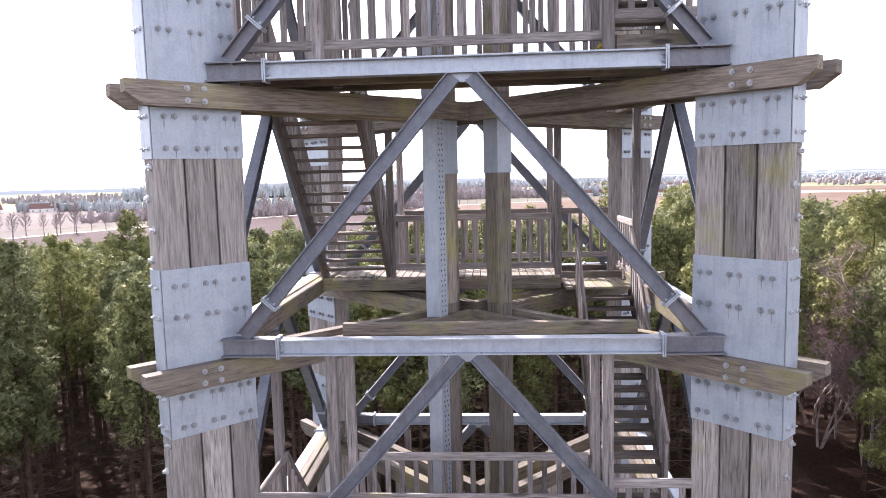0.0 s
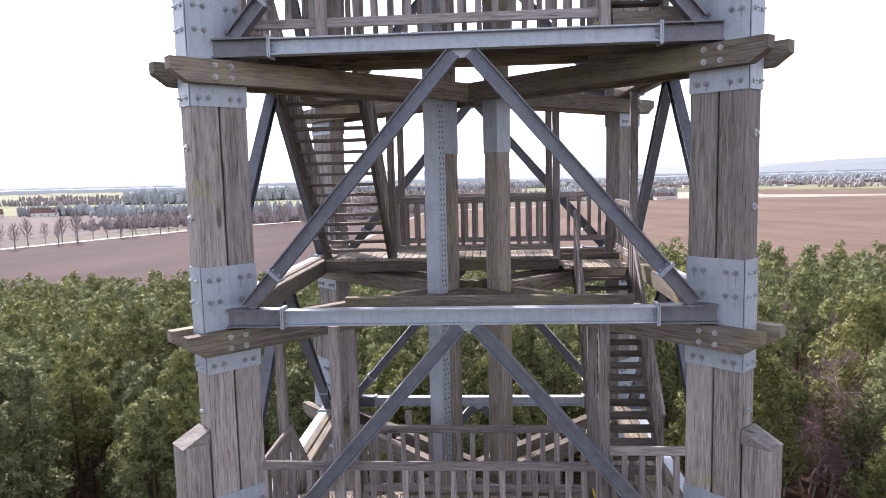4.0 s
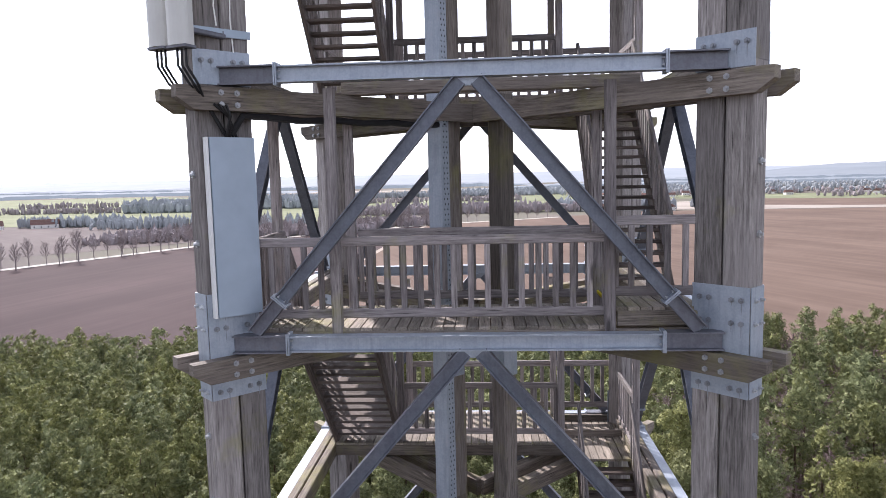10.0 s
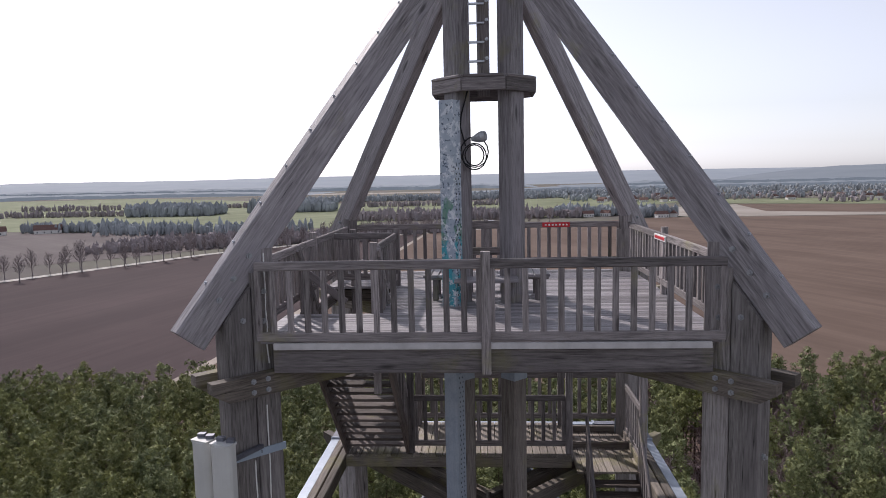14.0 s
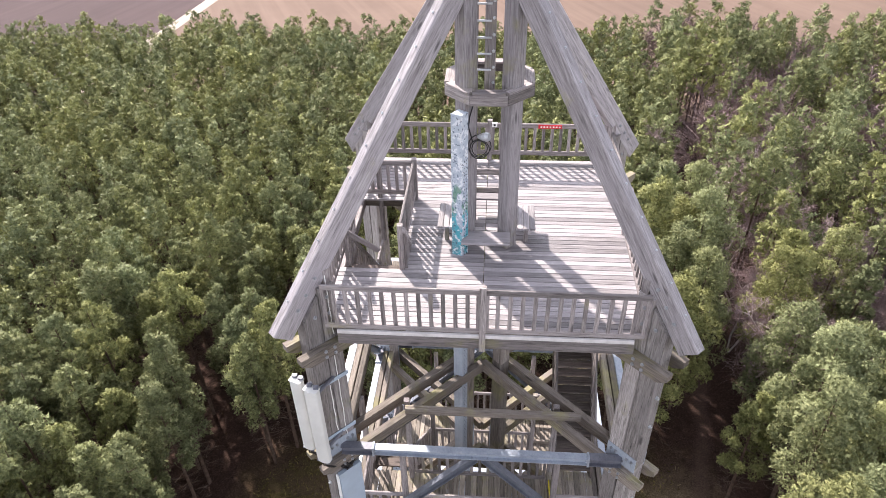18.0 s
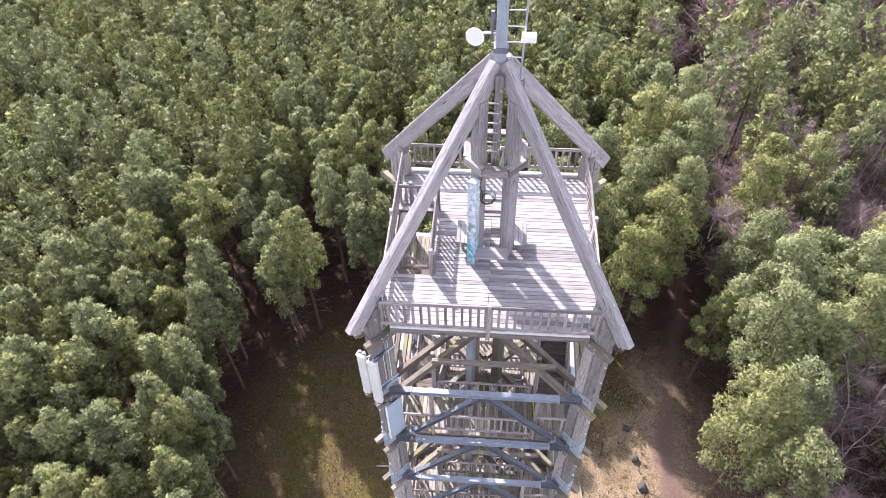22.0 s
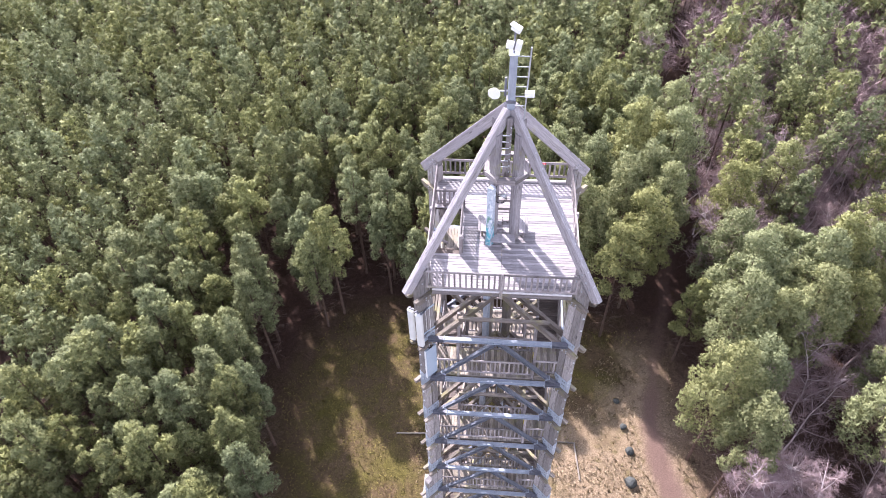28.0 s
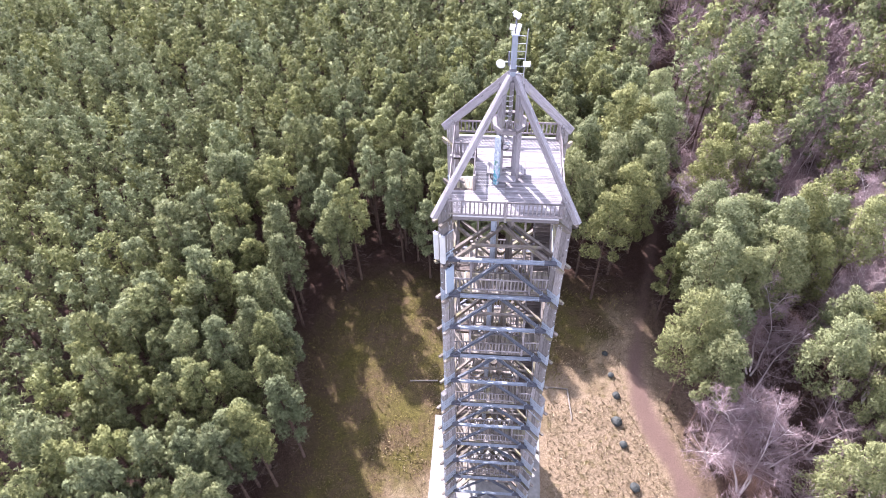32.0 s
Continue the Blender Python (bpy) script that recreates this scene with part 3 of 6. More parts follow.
# corner posts: boards storey by storey, plates over the joints
for ci, c in enumerate(CORNERS):
    d = Vector((c[0], c[1], 0)) * R2
    n = Vector((-c[1], c[0], 0)) * R2
    for lv in range(0, 12):
        z0, z1 = (0.25 if lv == 0 else lv * ST - 0.02), ((lv + 1) * ST - 0.024 if lv < 11 else 40.75)
        for j in range(3):
            if j == 2 and lv > 6:
                continue
            top = 21.55 if j == 2 and lv == 6 else 40.5 if j == 1 and lv == 11 else z1
            s = S_IN + BW / 2 + j * (BW + GAP)
            if j == 1 and lv == 11:
                # cut off along the underside of the rafter
                m = along(at_corner(c, s, 0, z0), at_corner(c, s, 0, top), up=d)
                a = (top - z0) / 2
                v = [(x, y, e * BW / 2) for y in (-TH / 2, TH / 2) for e, x in ((-1, -a), (1, -a), (1, a - 0.35), (-1, a + 0.08))]
                b = place("post_board", mesh_from("post_board", v, [(3, 2, 1, 0), (4, 5, 6, 7), (0, 1, 5, 4), (1, 2, 6, 5), (2, 3, 7, 6), (3, 0, 4, 7)], WOOD_POST), m, tower)
            else:
                b = bar("post_board", at_corner(c, s, 0, z0), at_corner(c, s, 0, top), TH, BW, WOOD_POST, tower, up=d, chamfer=0.02)
            # through bolts on the outer edge
            if j == (2 if lv <= 5 else 1):
                so = s + BW / 2
                bolts("post_bolts", [at_corner(c, so, 0.06 * ((k % 2) * 2 - 1) if lv <= 5 else 0, z0 + (1.15 + 0.36 * k if lv <= 5 else 1.3 + 0.85 * k)) for k in range(4 if lv <= 5 else 2)], d, 0.045, 0.06, b)
        if lv == 6:
            # slanted cap on the outer board
            s = S_IN + 2 * (BW + GAP)
            v = [at_corner(c, s + a, q, z) for q in (-0.172, 0.172) for a, z in ((-0.005, 21.55), (BW + 0.005, 21.55), (-0.005, 21.72))]
            hull_join("post_cap", v, [(0, 1, 2), (5, 4, 3), (0, 3, 4, 1), (1, 4, 5, 2), (2, 5, 3, 0)], WOOD_POST, tower)
    for lv in range(0, 12):
        z = lv * ST
        wide = lv <= 6
        so = S_IN + (3 if wide else 2) * (BW + GAP) - GAP
        up_, dn_ = (1.02, 1.0) if wide else (0.66, 0.68)
        if lv == 11:
            up_, dn_ = 0.31, 0.1
        if lv == 0:
            dn_ = -0.05
        for q in (1, -1):
            off = q * (TH / 2 + 0.007)
            a, b_ = at_corner(c, S_IN - 0.004, off, 0), at_corner(c, so + 0.004, off, 0)
            pl = bar("joint_plate", (*((a + b_) / 2).xy, z - dn_), (*((a + b_) / 2).xy, z + up_), 0.014, so - S_IN + 0.008, STEEL_PLATE, tower, up=d, chamfer=0.002)
            spots = []
            cols = [S_IN + w for w in ((0.09, 0.21, 0.45, 0.57, 0.82, 0.94) if wide else (0.1, 0.22, 0.5, 0.62))]
            zr = (-0.88, -0.52, 0.45, 0.82) if wide else (-0.58, 0.22, 0.5)
            if lv == 11:
                zr = (0.18,)
            if lv == 0:
                zr = (0.3, 0.75)
            for dz in zr:
                spots += [at_corner(c, s, off + q * 0.007, z + dz) for s in cols]
            bolts("plate_bolts", spots, n * q, 0.036, 0.046, pl, BOLT_DULL)
            streaks(spots, n * q, d, pl)
        # edge plate on the outer side
        if lv < 11:
            ep = bar("edge_plate", at_corner(c, so + 0.012, 0, z - dn_), at_corner(c, so + 0.012, 0, z + up_), TH * 0.96, 0.012, STEEL_PLATE, tower, up=d, chamfer=0.002)
            bolts("plate_bolts", [at_corner(c, so + 0.018, qq, z + dz) for dz in zr for qq in (-0.08, 0.08)], d, 0.03, 0.05, ep)
    # paired clamp beams from the post to the core
    for lv in range(1, 13):
        z = lv * ST - 0.28 if lv < 12 else 39.33
        so = 5.42 if lv <= 6 else 5.03
        for q in (1, -1):
            p0, p1 = at_corner(c, 0.27, q * 0.262, z), at_corner(c, so, q * 0.262, z)
            cb = place("clamp_beam", clamp_mesh((p1 - p0).length, 0.16, 0.28, WOOD_BEAM), along(p0, p1), tower)
            base = 4.3 if lv > 6 else 4.55
            bolts("clamp_bolts", [at_corner(c, base + a, q * 0.343, z + dz) for a in (0.0, 0.2) for dz in (-0.07, 0.07)], n * q, 0.037, 0.04, cb, WASHER)
    bar("post_foot", at_corner(c, 4.55, 0, 0.02), at_corner(c, 4.55, 0, 0.3), 0.7, 1.4, CONCRETE, tower, up=d, chamfer=0.02, label="square concrete footing")

# steel ring beams and inverted-V bracing on all four sides
IP, IP2 = i_profile(0.2, 0.17), i_profile(0.225, 0.19)
DP = i_profile(0.17, 0.16, 0.016)
for k in range(4):
    M = turn(k)

    def fr(x, y, z):
        return M @ Vector((x, y, z))

    outward = M @ Vector((0, -1, 0))
    for lv in range(1, 12):
        z = lv * ST
        beam = profiled("ring_beam", fr(-2.28, -3.27, z), fr(2.28, -3.27, z), IP, "ip", STEEL, tower)
        for sx in (-1, 1):
            a, b = sorted((sx * 2.315, sx * 3.0))
            profiled("beam_stub", fr(a, -3.27, z), fr(b, -3.27, z), IP2, "ip2", STEEL_DARK, tower)
            for e in (2.287, 2.311):
                bar("end_plate", fr(sx * e - 0.009, -3.27, z), fr(sx * e + 0.009, -3.27, z), 0.2, 0.27, STEEL, tower, chamfer=0.003)
            bolts("splice_bolts", [fr(sx * 2.275, -3.315, z + dz) for dz in (-0.04, 0.04)], M @ Vector((-sx, 0, 0)), 0.018, 0.03, beam)
            # brace down to the ring beam below
            top, foot = Vector((sx * 0.1, 0, z - 0.13)), Vector((sx * 2.74, 0, (lv - 1) * ST + 0.13))
            joint = top.lerp(foot, 0.865)
            dirn = (foot - top).normalized()
            brace = profiled("brace", fr(top.x, -3.27, top.z), fr(joint.x, -3.27, joint.z), DP, "dp", STEEL_BRACE, tower)
            profiled("brace_foot", fr(joint.x + dirn.x * 0.02, -3.27, joint.z + dirn.z * 0.02), fr(foot.x, -3.27, foot.z), DP, "dp", STEEL_DARK, tower)
            for e in (-0.012, 0.012):
                j0, j1 = joint + dirn * (e - 0.009), joint + dirn * (e + 0.009)
                bar("end_plate", fr(j0.x, -3.27, j0.z), fr(j1.x, -3.27, j1.z), 0.2, 0.23, STEEL, tower, chamfer=0.003)
            bolts("splice_bolts", [fr(joint.x - dirn.x * 0.03 + dirn.z * e, -3.33, joint.z - dirn.z * 0.03 - dirn.x * e) for e in (-0.05, 0.05)], M @ Vector((-dirn.x, 0, -dirn.z)), 0.016, 0.03, brace)
        # crown plate where the two braces meet
        bar("gusset", fr(0, -3.27, z - 0.2), fr(0, -3.27, z - 0.1), 0.012, 0.3, STEEL, tower, up=fr(1, 0, 0), chamfer=0.002)

# core: four timbers set cornerwise round the axis
for c in CORNERS:
    d = Vector((c[0], c[1], 0)) * R2
    for lv in range(0, 12):
        z0, z1 = lv * ST + (0.1 if lv == 0 else 0), (lv + 1) * ST - 0.004
        bar("core_post", at_corner(c, 0.62, 0, z0), at_corner(c, 0.62, 0, z1), 0.3, 0.3, WOOD_CORE, tower, up=d, chamfer=0.02)
        if lv % 2 == 0 and lv:
            bar("core_sleeve", at_corner(c, 0.62, 0, lv * ST - 1.24), at_corner(c, 0.62, 0, lv * ST - 0.3), 0.312, 0.312, STEEL_PLATE, tower, up=d, chamfer=0.004)
    bar("core_sleeve", at_corner(c, 0.62, 0, 38.55), at_corner(c, 0.62, 0, 39.2), 0.312, 0.312, STEEL_PLATE, tower, up=d, chamfer=0.004)
    bar("core_post", at_corner(c, 0.62, 0, 39.6), at_corner(c, 0.62, 0, 45.4), 0.3, 0.3, WOOD_TOP, tower, up=d, chamfer=0.02)

# cable duct up the core
DUCT = [(-0.7, -0.86), (-0.49, -0.94), (-0.375, -0.8), (-0.56, -0.66)]
dv = [(x, y, z) for z in (0.3, 39.8) for x, y in DUCT]
df = [(i, (i + 1) % 4, 4 + (i + 1) % 4, 4 + i) for i in range(4)] + [(3, 2, 1, 0), (4, 5, 6, 7)]
duct = hull_join("cable_duct", dv, df, STEEL_PLATE, tower, label="perforated galvanised cable duct")
hull_join("duct_top", [(x, y, z) for z in (39.8, 43.1) for x, y in DUCT], df, GRAFFITI, duct, label="duct covered in teal and white graffiti")
hv, hf = [], []
for i in range(520):
    z = 0.6 + i * 0.08
    for t in (0.3, 0.68):
        t += 0.08 * (i % 2)
        cx, cy = -0.49 + 0.115 * t + 0.0025, -0.94 + 0.14 * t - 0.002
        b = len(hv)
        hv += [(cx + 0.64 * 0.011 * math.cos(a * math.pi / 3), cy + 0.77 * 0.011 * math.cos(a * math.pi / 3), z + 0.018 * math.sin(a * math.pi / 3)) for a in range(6)]
        hf.append(tuple(b + a for a in range(6)))
tagged(hull_join("perforation", hv, hf, BLACK, duct), kind="stuff")


def railing(p0, p1, zb, zt, parent, spacing=0.215, rail=(0.055, 0.12), base=True, ends=True):
    """A fence between two points: a top rail with a bottom rail and upright slats under it."""
    p0, p1 = Vector((*p0, 0)), Vector((*p1, 0))
    d = (p1 - p0).normalized()
    length = (p1 - p0).length
    z = Vector((0, 0, 1))
    top = bar("railing", p0 + z * (zt - rail[1] / 2), p1 + z * (zt - rail[1] / 2), rail[0], rail[1], WOOD_RAIL, parent, chamfer=0.012)
    if base:
        bar("bottom_rail", p0 + z * (zb + 0.06), p1 + z * (zb + 0.06), rail[0], 0.12, WOOD_RAIL, top, chamfer=0.012)
    count = max(2, int(round(length / spacing)))
    for i in range(count + 1):
        if not ends and i in (0, count):
            continue
        e = min(max(length * i / count, 0.03), length - 0.03)
        q = p0 + d * e
        bar("baluster", q + z * (zb + 0.03), q + z * (zt - rail[1] + 0.004), 0.045, 0.075, WOOD_RAIL, top, up=d, chamfer=0.006)
    return top


def flight(x0, x1, ya, za, yb, zb, parent):
    """Open stairs from the foot (ya, za) to the head (yb, zb), with stringers, treads and sloping rails."""
    sgn = 1 if yb > ya else -1
    n = 18
    first = None
    for x in (x0, x1):
        st = bar("stringer" if first else "stair_flight", (x, ya - sgn * 0.08, za - 0.1), (x, yb + sgn * 0.02, zb - 0.06), 0.07, 0.27, WOOD_STAIR_SHADED, first or parent)
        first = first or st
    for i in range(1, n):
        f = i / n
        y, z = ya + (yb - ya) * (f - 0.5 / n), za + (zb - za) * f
        bar("tread", (x0 + 0.035, y, z - 0.025), (x1 - 0.035, y, z - 0.025), 0.25, 0.05, WOOD_STAIR_SHADED, first, chamfer=0.006)
    for x in (x0, x1):
        r = bar("handrail", (x, ya, za + 1.02), (x, yb, zb + 1.02), 0.055, 0.11, WOOD_RAIL, first)
        for i in range(0, 17):
            f = (i + 0.5) / 17
            y, z = ya + (yb - ya) * f, za + (zb - za) * f
            bar("baluster", (x, y, z - 0.02), (x, y, z + 0.98), 0.045, 0.07, WOOD_RAIL, first, up=(0, 1, 0), chamfer=0.006)
    return first


def planks_y(name, x0, x1, ya, yb, z, parent, material, w=0.148, th=0.045):
    n = int(round((x1 - x0) / w))
    step = (x1 - x0) / n
    for i in range(n):
        x = x0 + step * (i + 0.5)
        bar(name, (x, ya, z - th / 2), (x, yb, z - th / 2), step - 0.012, th, material, parent, chamfer=0.004)


for lv in range(1, 12):
    z = lv * ST
    # paired timbers along the two sides
    for sx in (-1, 1):
        for x in (2.93, 3.095):
            bar("side_timber", (sx * x, -2.78, z), (sx * x, 2.78, z), 0.14, 0.27, WOOD_BEAM, tower, chamfer=0.015)
    if lv % 2 == 0:
        # platform on the entrance side
        f = bar("platform", (-2.75, -3.05, z + 0.02), (2.8, -3.05, z + 0.02), 0.09, 0.16, WOOD_BEAM, tower)
        bar("joist", (-2.75, -1.62, z + 0.02), (2.8, -1.62, z + 0.02), 0.09, 0.16, WOOD_BEAM, f)
        bar("joist", (-2.75, -2.3, z + 0.02), (2.8, -2.3, z + 0.02), 0.09, 0.16, WOOD_BEAM, f)
        planks_y("plank", -2.78, 1.72, -3.08, -1.58, z + 0.148, f, WOOD_PLANK)
        planks_y("plank", 1.78, 2.85, -3.0, -1.5, z + 0.36, f, WOOD_PLANK)
        bar("joist", (1.8, -3.0, z + 0.22), (2.85, -3.0, z + 0.22), 0.07, 0.19, WOOD_BEAM, f)
        bar("nosing", (1.755, -2.95, z + 0.35), (1.755, -1.62, z + 0.35), 0.03, 0.05, YELLOW, f, label="yellow painted step edge")
        railing((-2.78, -2.99), (1.68, -2.99), z + 0.26, z + 1.3, tower)
        railing((1.76, -2.96), (2.86, -2.96), z + 0.5, z + 1.5, tower)
        railing((-2.78, -2.93), (-2.78, -1.7), z + 0.26, z + 1.3, tower, ends=False)
        railing((-1.68, -1.68), (1.66, -1.68), z + 0.26, z + 1.3, tower)
        for x, y in ((-1.72, -3.06), (1.7, -3.06), (-1.77, -1.72), (1.75, -1.72), (-2.86, -1.72)):
            bar("upright", (x, y, z - 0.02), (x, y, z + ST - 0.16), 0.13, 0.13, WOOD_RAIL, tower, up=(1, 0, 0))
    else:
        # landing on the far side
        f = bar("landing", (-2.85, 1.38, z + 0.0), (1.6, 1.38, z + 0.0), 0.09, 0.2, WOOD_BEAM, tower)
        bar("joist", (-2.85, 3.1, z + 0.0), (2.9, 3.1, z + 0.0), 0.09, 0.2, WOOD_BEAM, f)
        bar("joist", (-2.85, 2.2, z + 0.0), (2.9, 2.2, z + 0.0), 0.09, 0.2, WOOD_BEAM, f)
        planks_y("plank", -2.85, 1.6, 1.36, 3.16, z + 0.148, f, WOOD_PLANK)
        planks_y("plank", 1.66, 2.95, 1.0, 3.1, z - 0.02, f, WOOD_PLANK)
        railing((-1.48, 3.12), (2.85, 3.12), z + 0.26, z + 1.3, tower)
        railing((-1.48, 1.55), (1.5, 1.55), z + 0.26, z + 1.3, tower)
        railing((-2.86, 1.75), (-2.86, 3.1), z + 0.26, z + 1.3, tower, ends=False)
        railing((2.92, 1.35), (2.92, 3.1), z + 0.12, z + 1.15, tower, ends=False)
        for x, y in ((-1.55, 1.5), (-1.55, 3.05), (1.57, 1.5), (1.57, 3.05), (2.95, 1.25)):
            bar("upright", (x, y, z - 0.02), (x, y, z + ST - 0.16), 0.13, 0.13, WOOD_RAIL, tower, up=(1, 0, 0))
        # tie across the clamp beams on the entrance side
        bar("tie_beam", (-1.75, -2.1, z - 0.05), (2.25, -2.1, z - 0.05), 0.14, 0.17, WOOD_BEAM, tower)
    if lv % 2 == 0:
        flight(1.86, 2.84, -1.5, z + 0.36, 1.12, z + ST - 0.02, tower)
    else:
        head = -1.45
        flight(-2.85, -1.62, 1.62, z + 0.148, head, z + ST + (0.148 if lv < 11 else 0.25), tower)

# ---- viewing deck ----
ZD = 39.86
deck = bar("deck", (-2.72, -3.2, 39.615), (2.78, -3.2, 39.615), 0.1, 0.32, WOOD_RAIL, tower, label="weathered grey plank viewing deck")
for y in (-2.2, -1.4, 1.4, 2.3, 3.15):
    bar("joist", (-3.0, y, 39.66), (3.0, y, 39.66), 0.1, 0.22, WOOD_BEAM, deck)
for y in (-0.6, 0.6):
    bar("joist", (-1.7, y, 39.66), (3.0, y, 39.66), 0.1, 0.22, WOOD_BEAM, deck)
for x in (-3.0, 3.0):
    bar("side_beam", (x, -3.1, 39.62), (x, 3.1, 39.62), 0.1, 0.24, WOOD_RAIL, deck)
bar("front_board", (-2.7, -3.28, 39.815), (2.75, -3.28, 39.815), 0.05, 0.08, PALE_BOARD, deck, chamfer=0.004, label="pale front edge board of the deck")
# boards run along x in two bays, with the stair opening left free
step = 0.1445
for i in range(44):
    y = -3.16 + step * (i + 0.5)
    left = -1.74 if -1.42 < y < 1.2 else -3.06
    for a, b in ((left, -0.026), (-0.014, 3.06)):
        bar("deck_board", (a, y, ZD - 0.022), (b, y, ZD - 0.022), step - 0.011, 0.044, WOOD_DECK, deck, chamfer=0.004)
railing((-2.92, -3.24), (-0.05, -3.24), 39.87, 40.9, tower, spacing=0.218)
railing((0.05, -3.24), (2.92, -3.24), 39.87, 40.9, tower, spacing=0.218)
bar("middle_post", (0, -3.28, 39.46), (0, -3.28, 41.0), 0.12, 0.1, WOOD_RAIL, tower, up=(0, 1, 0))
for sx in (-1, 1):
    railing((sx * 2.97, -3.1), (sx * 2.97, 0.0), 40.02, 40.9, tower, spacing=0.215)
    railing((sx * 2.97, 0.1), (sx * 2.97, 3.0), 40.02, 40.9, tower, spacing=0.215)
    bar("middle_post", (sx * 3.0, 0.05, 39.5), (sx * 3.0, 0.05, 41.0), 0.1, 0.12, WOOD_RAIL, tower, up=(0, 1, 0))
railing((-2.85, 3.18), (-0.05, 3.18), 40.02, 40.9, tower, spacing=0.215)
railing((0.05, 3.18), (2.85, 3.18), 40.02, 40.9, tower, spacing=0.215)
bar("middle_post", (0, 3.2, 39.5), (0, 3.2, 40.98), 0.12, 0.1, WOOD_RAIL, tower, up=(0, 1, 0))
# rails round the stair opening
railing((-1.72, -1.35), (-1.72, 1.2), 39.98, 40.88, tower, spacing=0.19)
railing((-2.9, 1.25), (-1.74, 1.25), 39.98, 40.88, tower, spacing=0.19)
for p in ((-1.7, -1.4), (-1.7, 1.24), (-2.55, 1.3)):
    bar("opening_post", (*p, 38.6), (*p, 40.95), 0.11, 0.11, WOOD_RAIL, tower, up=(0, 1, 0))
bar("guard_board", (-2.9, -1.05, 40.5), (-2.25, -0.95, 39.95), 0.05, 0.12, WOOD_RAIL, tower)

# short corner posts inside the rail, and the four rafters that meet at the mast
APEX = 46.45
for c in CORNERS:
    d = Vector((c[0], c[1], 0)) * R2
    n = Vector((-c[1], c[0], 0)) * R2
    bar("corner_post", at_corner(c, 4.12, 0, 39.9), at_corner(c, 4.12, 0, 41.05), 0.24, 0.16, WOOD_RAIL, tower, up=d)
    foot, head = at_corner(c, 5.17, 0, 39.99), at_corner(c, 0.1, 0, 46.18)
    raf = bar("rafter", foot, head, 0.22, 0.44, WOOD_TOP, tower, chamfer=0.02)
    ax = (head - foot).normalized()
    for q in (-1, 1):
        bolts("rafter_bolts", [foot + ax * a + n * q * 0.11 for a in (0.6, 0.92, 1.27)], n * q, 0.04, 0.04, raf, WASHER)
        bolts("post_bolts", [at_corner(c, s_, q * 0.17, z_) for s_, z_ in ((4.22, 40.5), (4.24, 40.12), (4.52, 40.16))], n * q, 0.04, 0.04, raf, WASHER)
    upn = ax.cross(n)
    if upn.z < 0:
        upn = -upn
    bolts("rafter_bolts", [foot + ax * (0.7 + 0.62 * i) + upn * 0.22 for i in range(11)], upn, 0.022, 0.03, raf)

# collar of boards round the core posts
for r, z, h in ((0.9, 43.47, 0.05),):
    pts = [Vector((r * math.cos(math.pi / 8 + k * math.pi / 4), r * math.sin(math.pi / 8 + k * math.pi / 4), z)) for k in range(8)]
    first = None
    for k in range(8):
        a, b = pts[k], pts[(k + 1) % 8]
        m = bar("collar_board" if first else "collar", a * 0.9 + Vector((0, 0, z * 0.1)), b * 0.9 + Vector((0, 0, z * 0.1)), 0.2, 0.05, WOOD_RAIL, first or tower)
        first = first or m
        bar("collar_skirt", a * 0.985 + Vector((0, 0, z * 0.015 - 0.13)), b * 0.985 + Vector((0, 0, z * 0.015 - 0.13)), 0.05, 0.2, WOOD_RAIL, first)

# boards between the core posts: seats and steps
for y, z, w in ((-0.86, 40.28, 0.46), (0.8, 40.28, 0.36)):
    bar("seat_board", (-0.5, y, z), (0.5, y, z), w, 0.05, WOOD_DECK, tower)
for z in (40.58, 41.05):
    bar("cross_board", (-0.45, 0.55, z), (0.45, 0.55, z), 0.05, 0.14, WOOD_RAIL, tower)
for sx in (-1, 1):
    bench = thing("bench", "weathered plank bench fixed beside the core posts on the deck", "bench", "benches on the deck", at=(sx * 0.92, 0.35, ZD))
    for i in range(3):
        x = sx * (0.72 + 0.13 * i)
        bar("seat_plank", (x, -0.5, ZD + 0.42), (x, 0.4, ZD + 0.42), 0.122, 0.045, WOOD_DECK, bench)
    for y in (-0.35, 0.25):
        bar("bench_leg", (sx * 0.85, y, ZD + 0.002), (sx * 0.85, y, ZD + 0.345), 0.06, 0.09, WOOD_RAIL, bench, up=(1, 0, 0))
        bar("bearer", (sx * 0.68, y, ZD + 0.37), (sx * 1.03, y, ZD + 0.37), 0.07, 0.05, WOOD_RAIL, bench)

# timber with climbing rungs between the core posts
cb_ = bar("core_board", (0.0, -0.3, 43.2), (0.0, -0.3, 46.0), 0.2, 0.1, WOOD_RAIL, tower, up=(0, 1, 0))
for i in range(6):
    bar("climbing_rung", (-0.24, -0.37, 43.75 + 0.3 * i), (0.02, -0.37, 43.75 + 0.3 * i), 0.035, 0.035, STEEL_BOLT, cb_)
bolts("board_bolts", [(0.06, -0.35, 43.5 + 0.3 * i) for i in range(8)], (0, -1, 0), 0.03, 0.05, cb_)

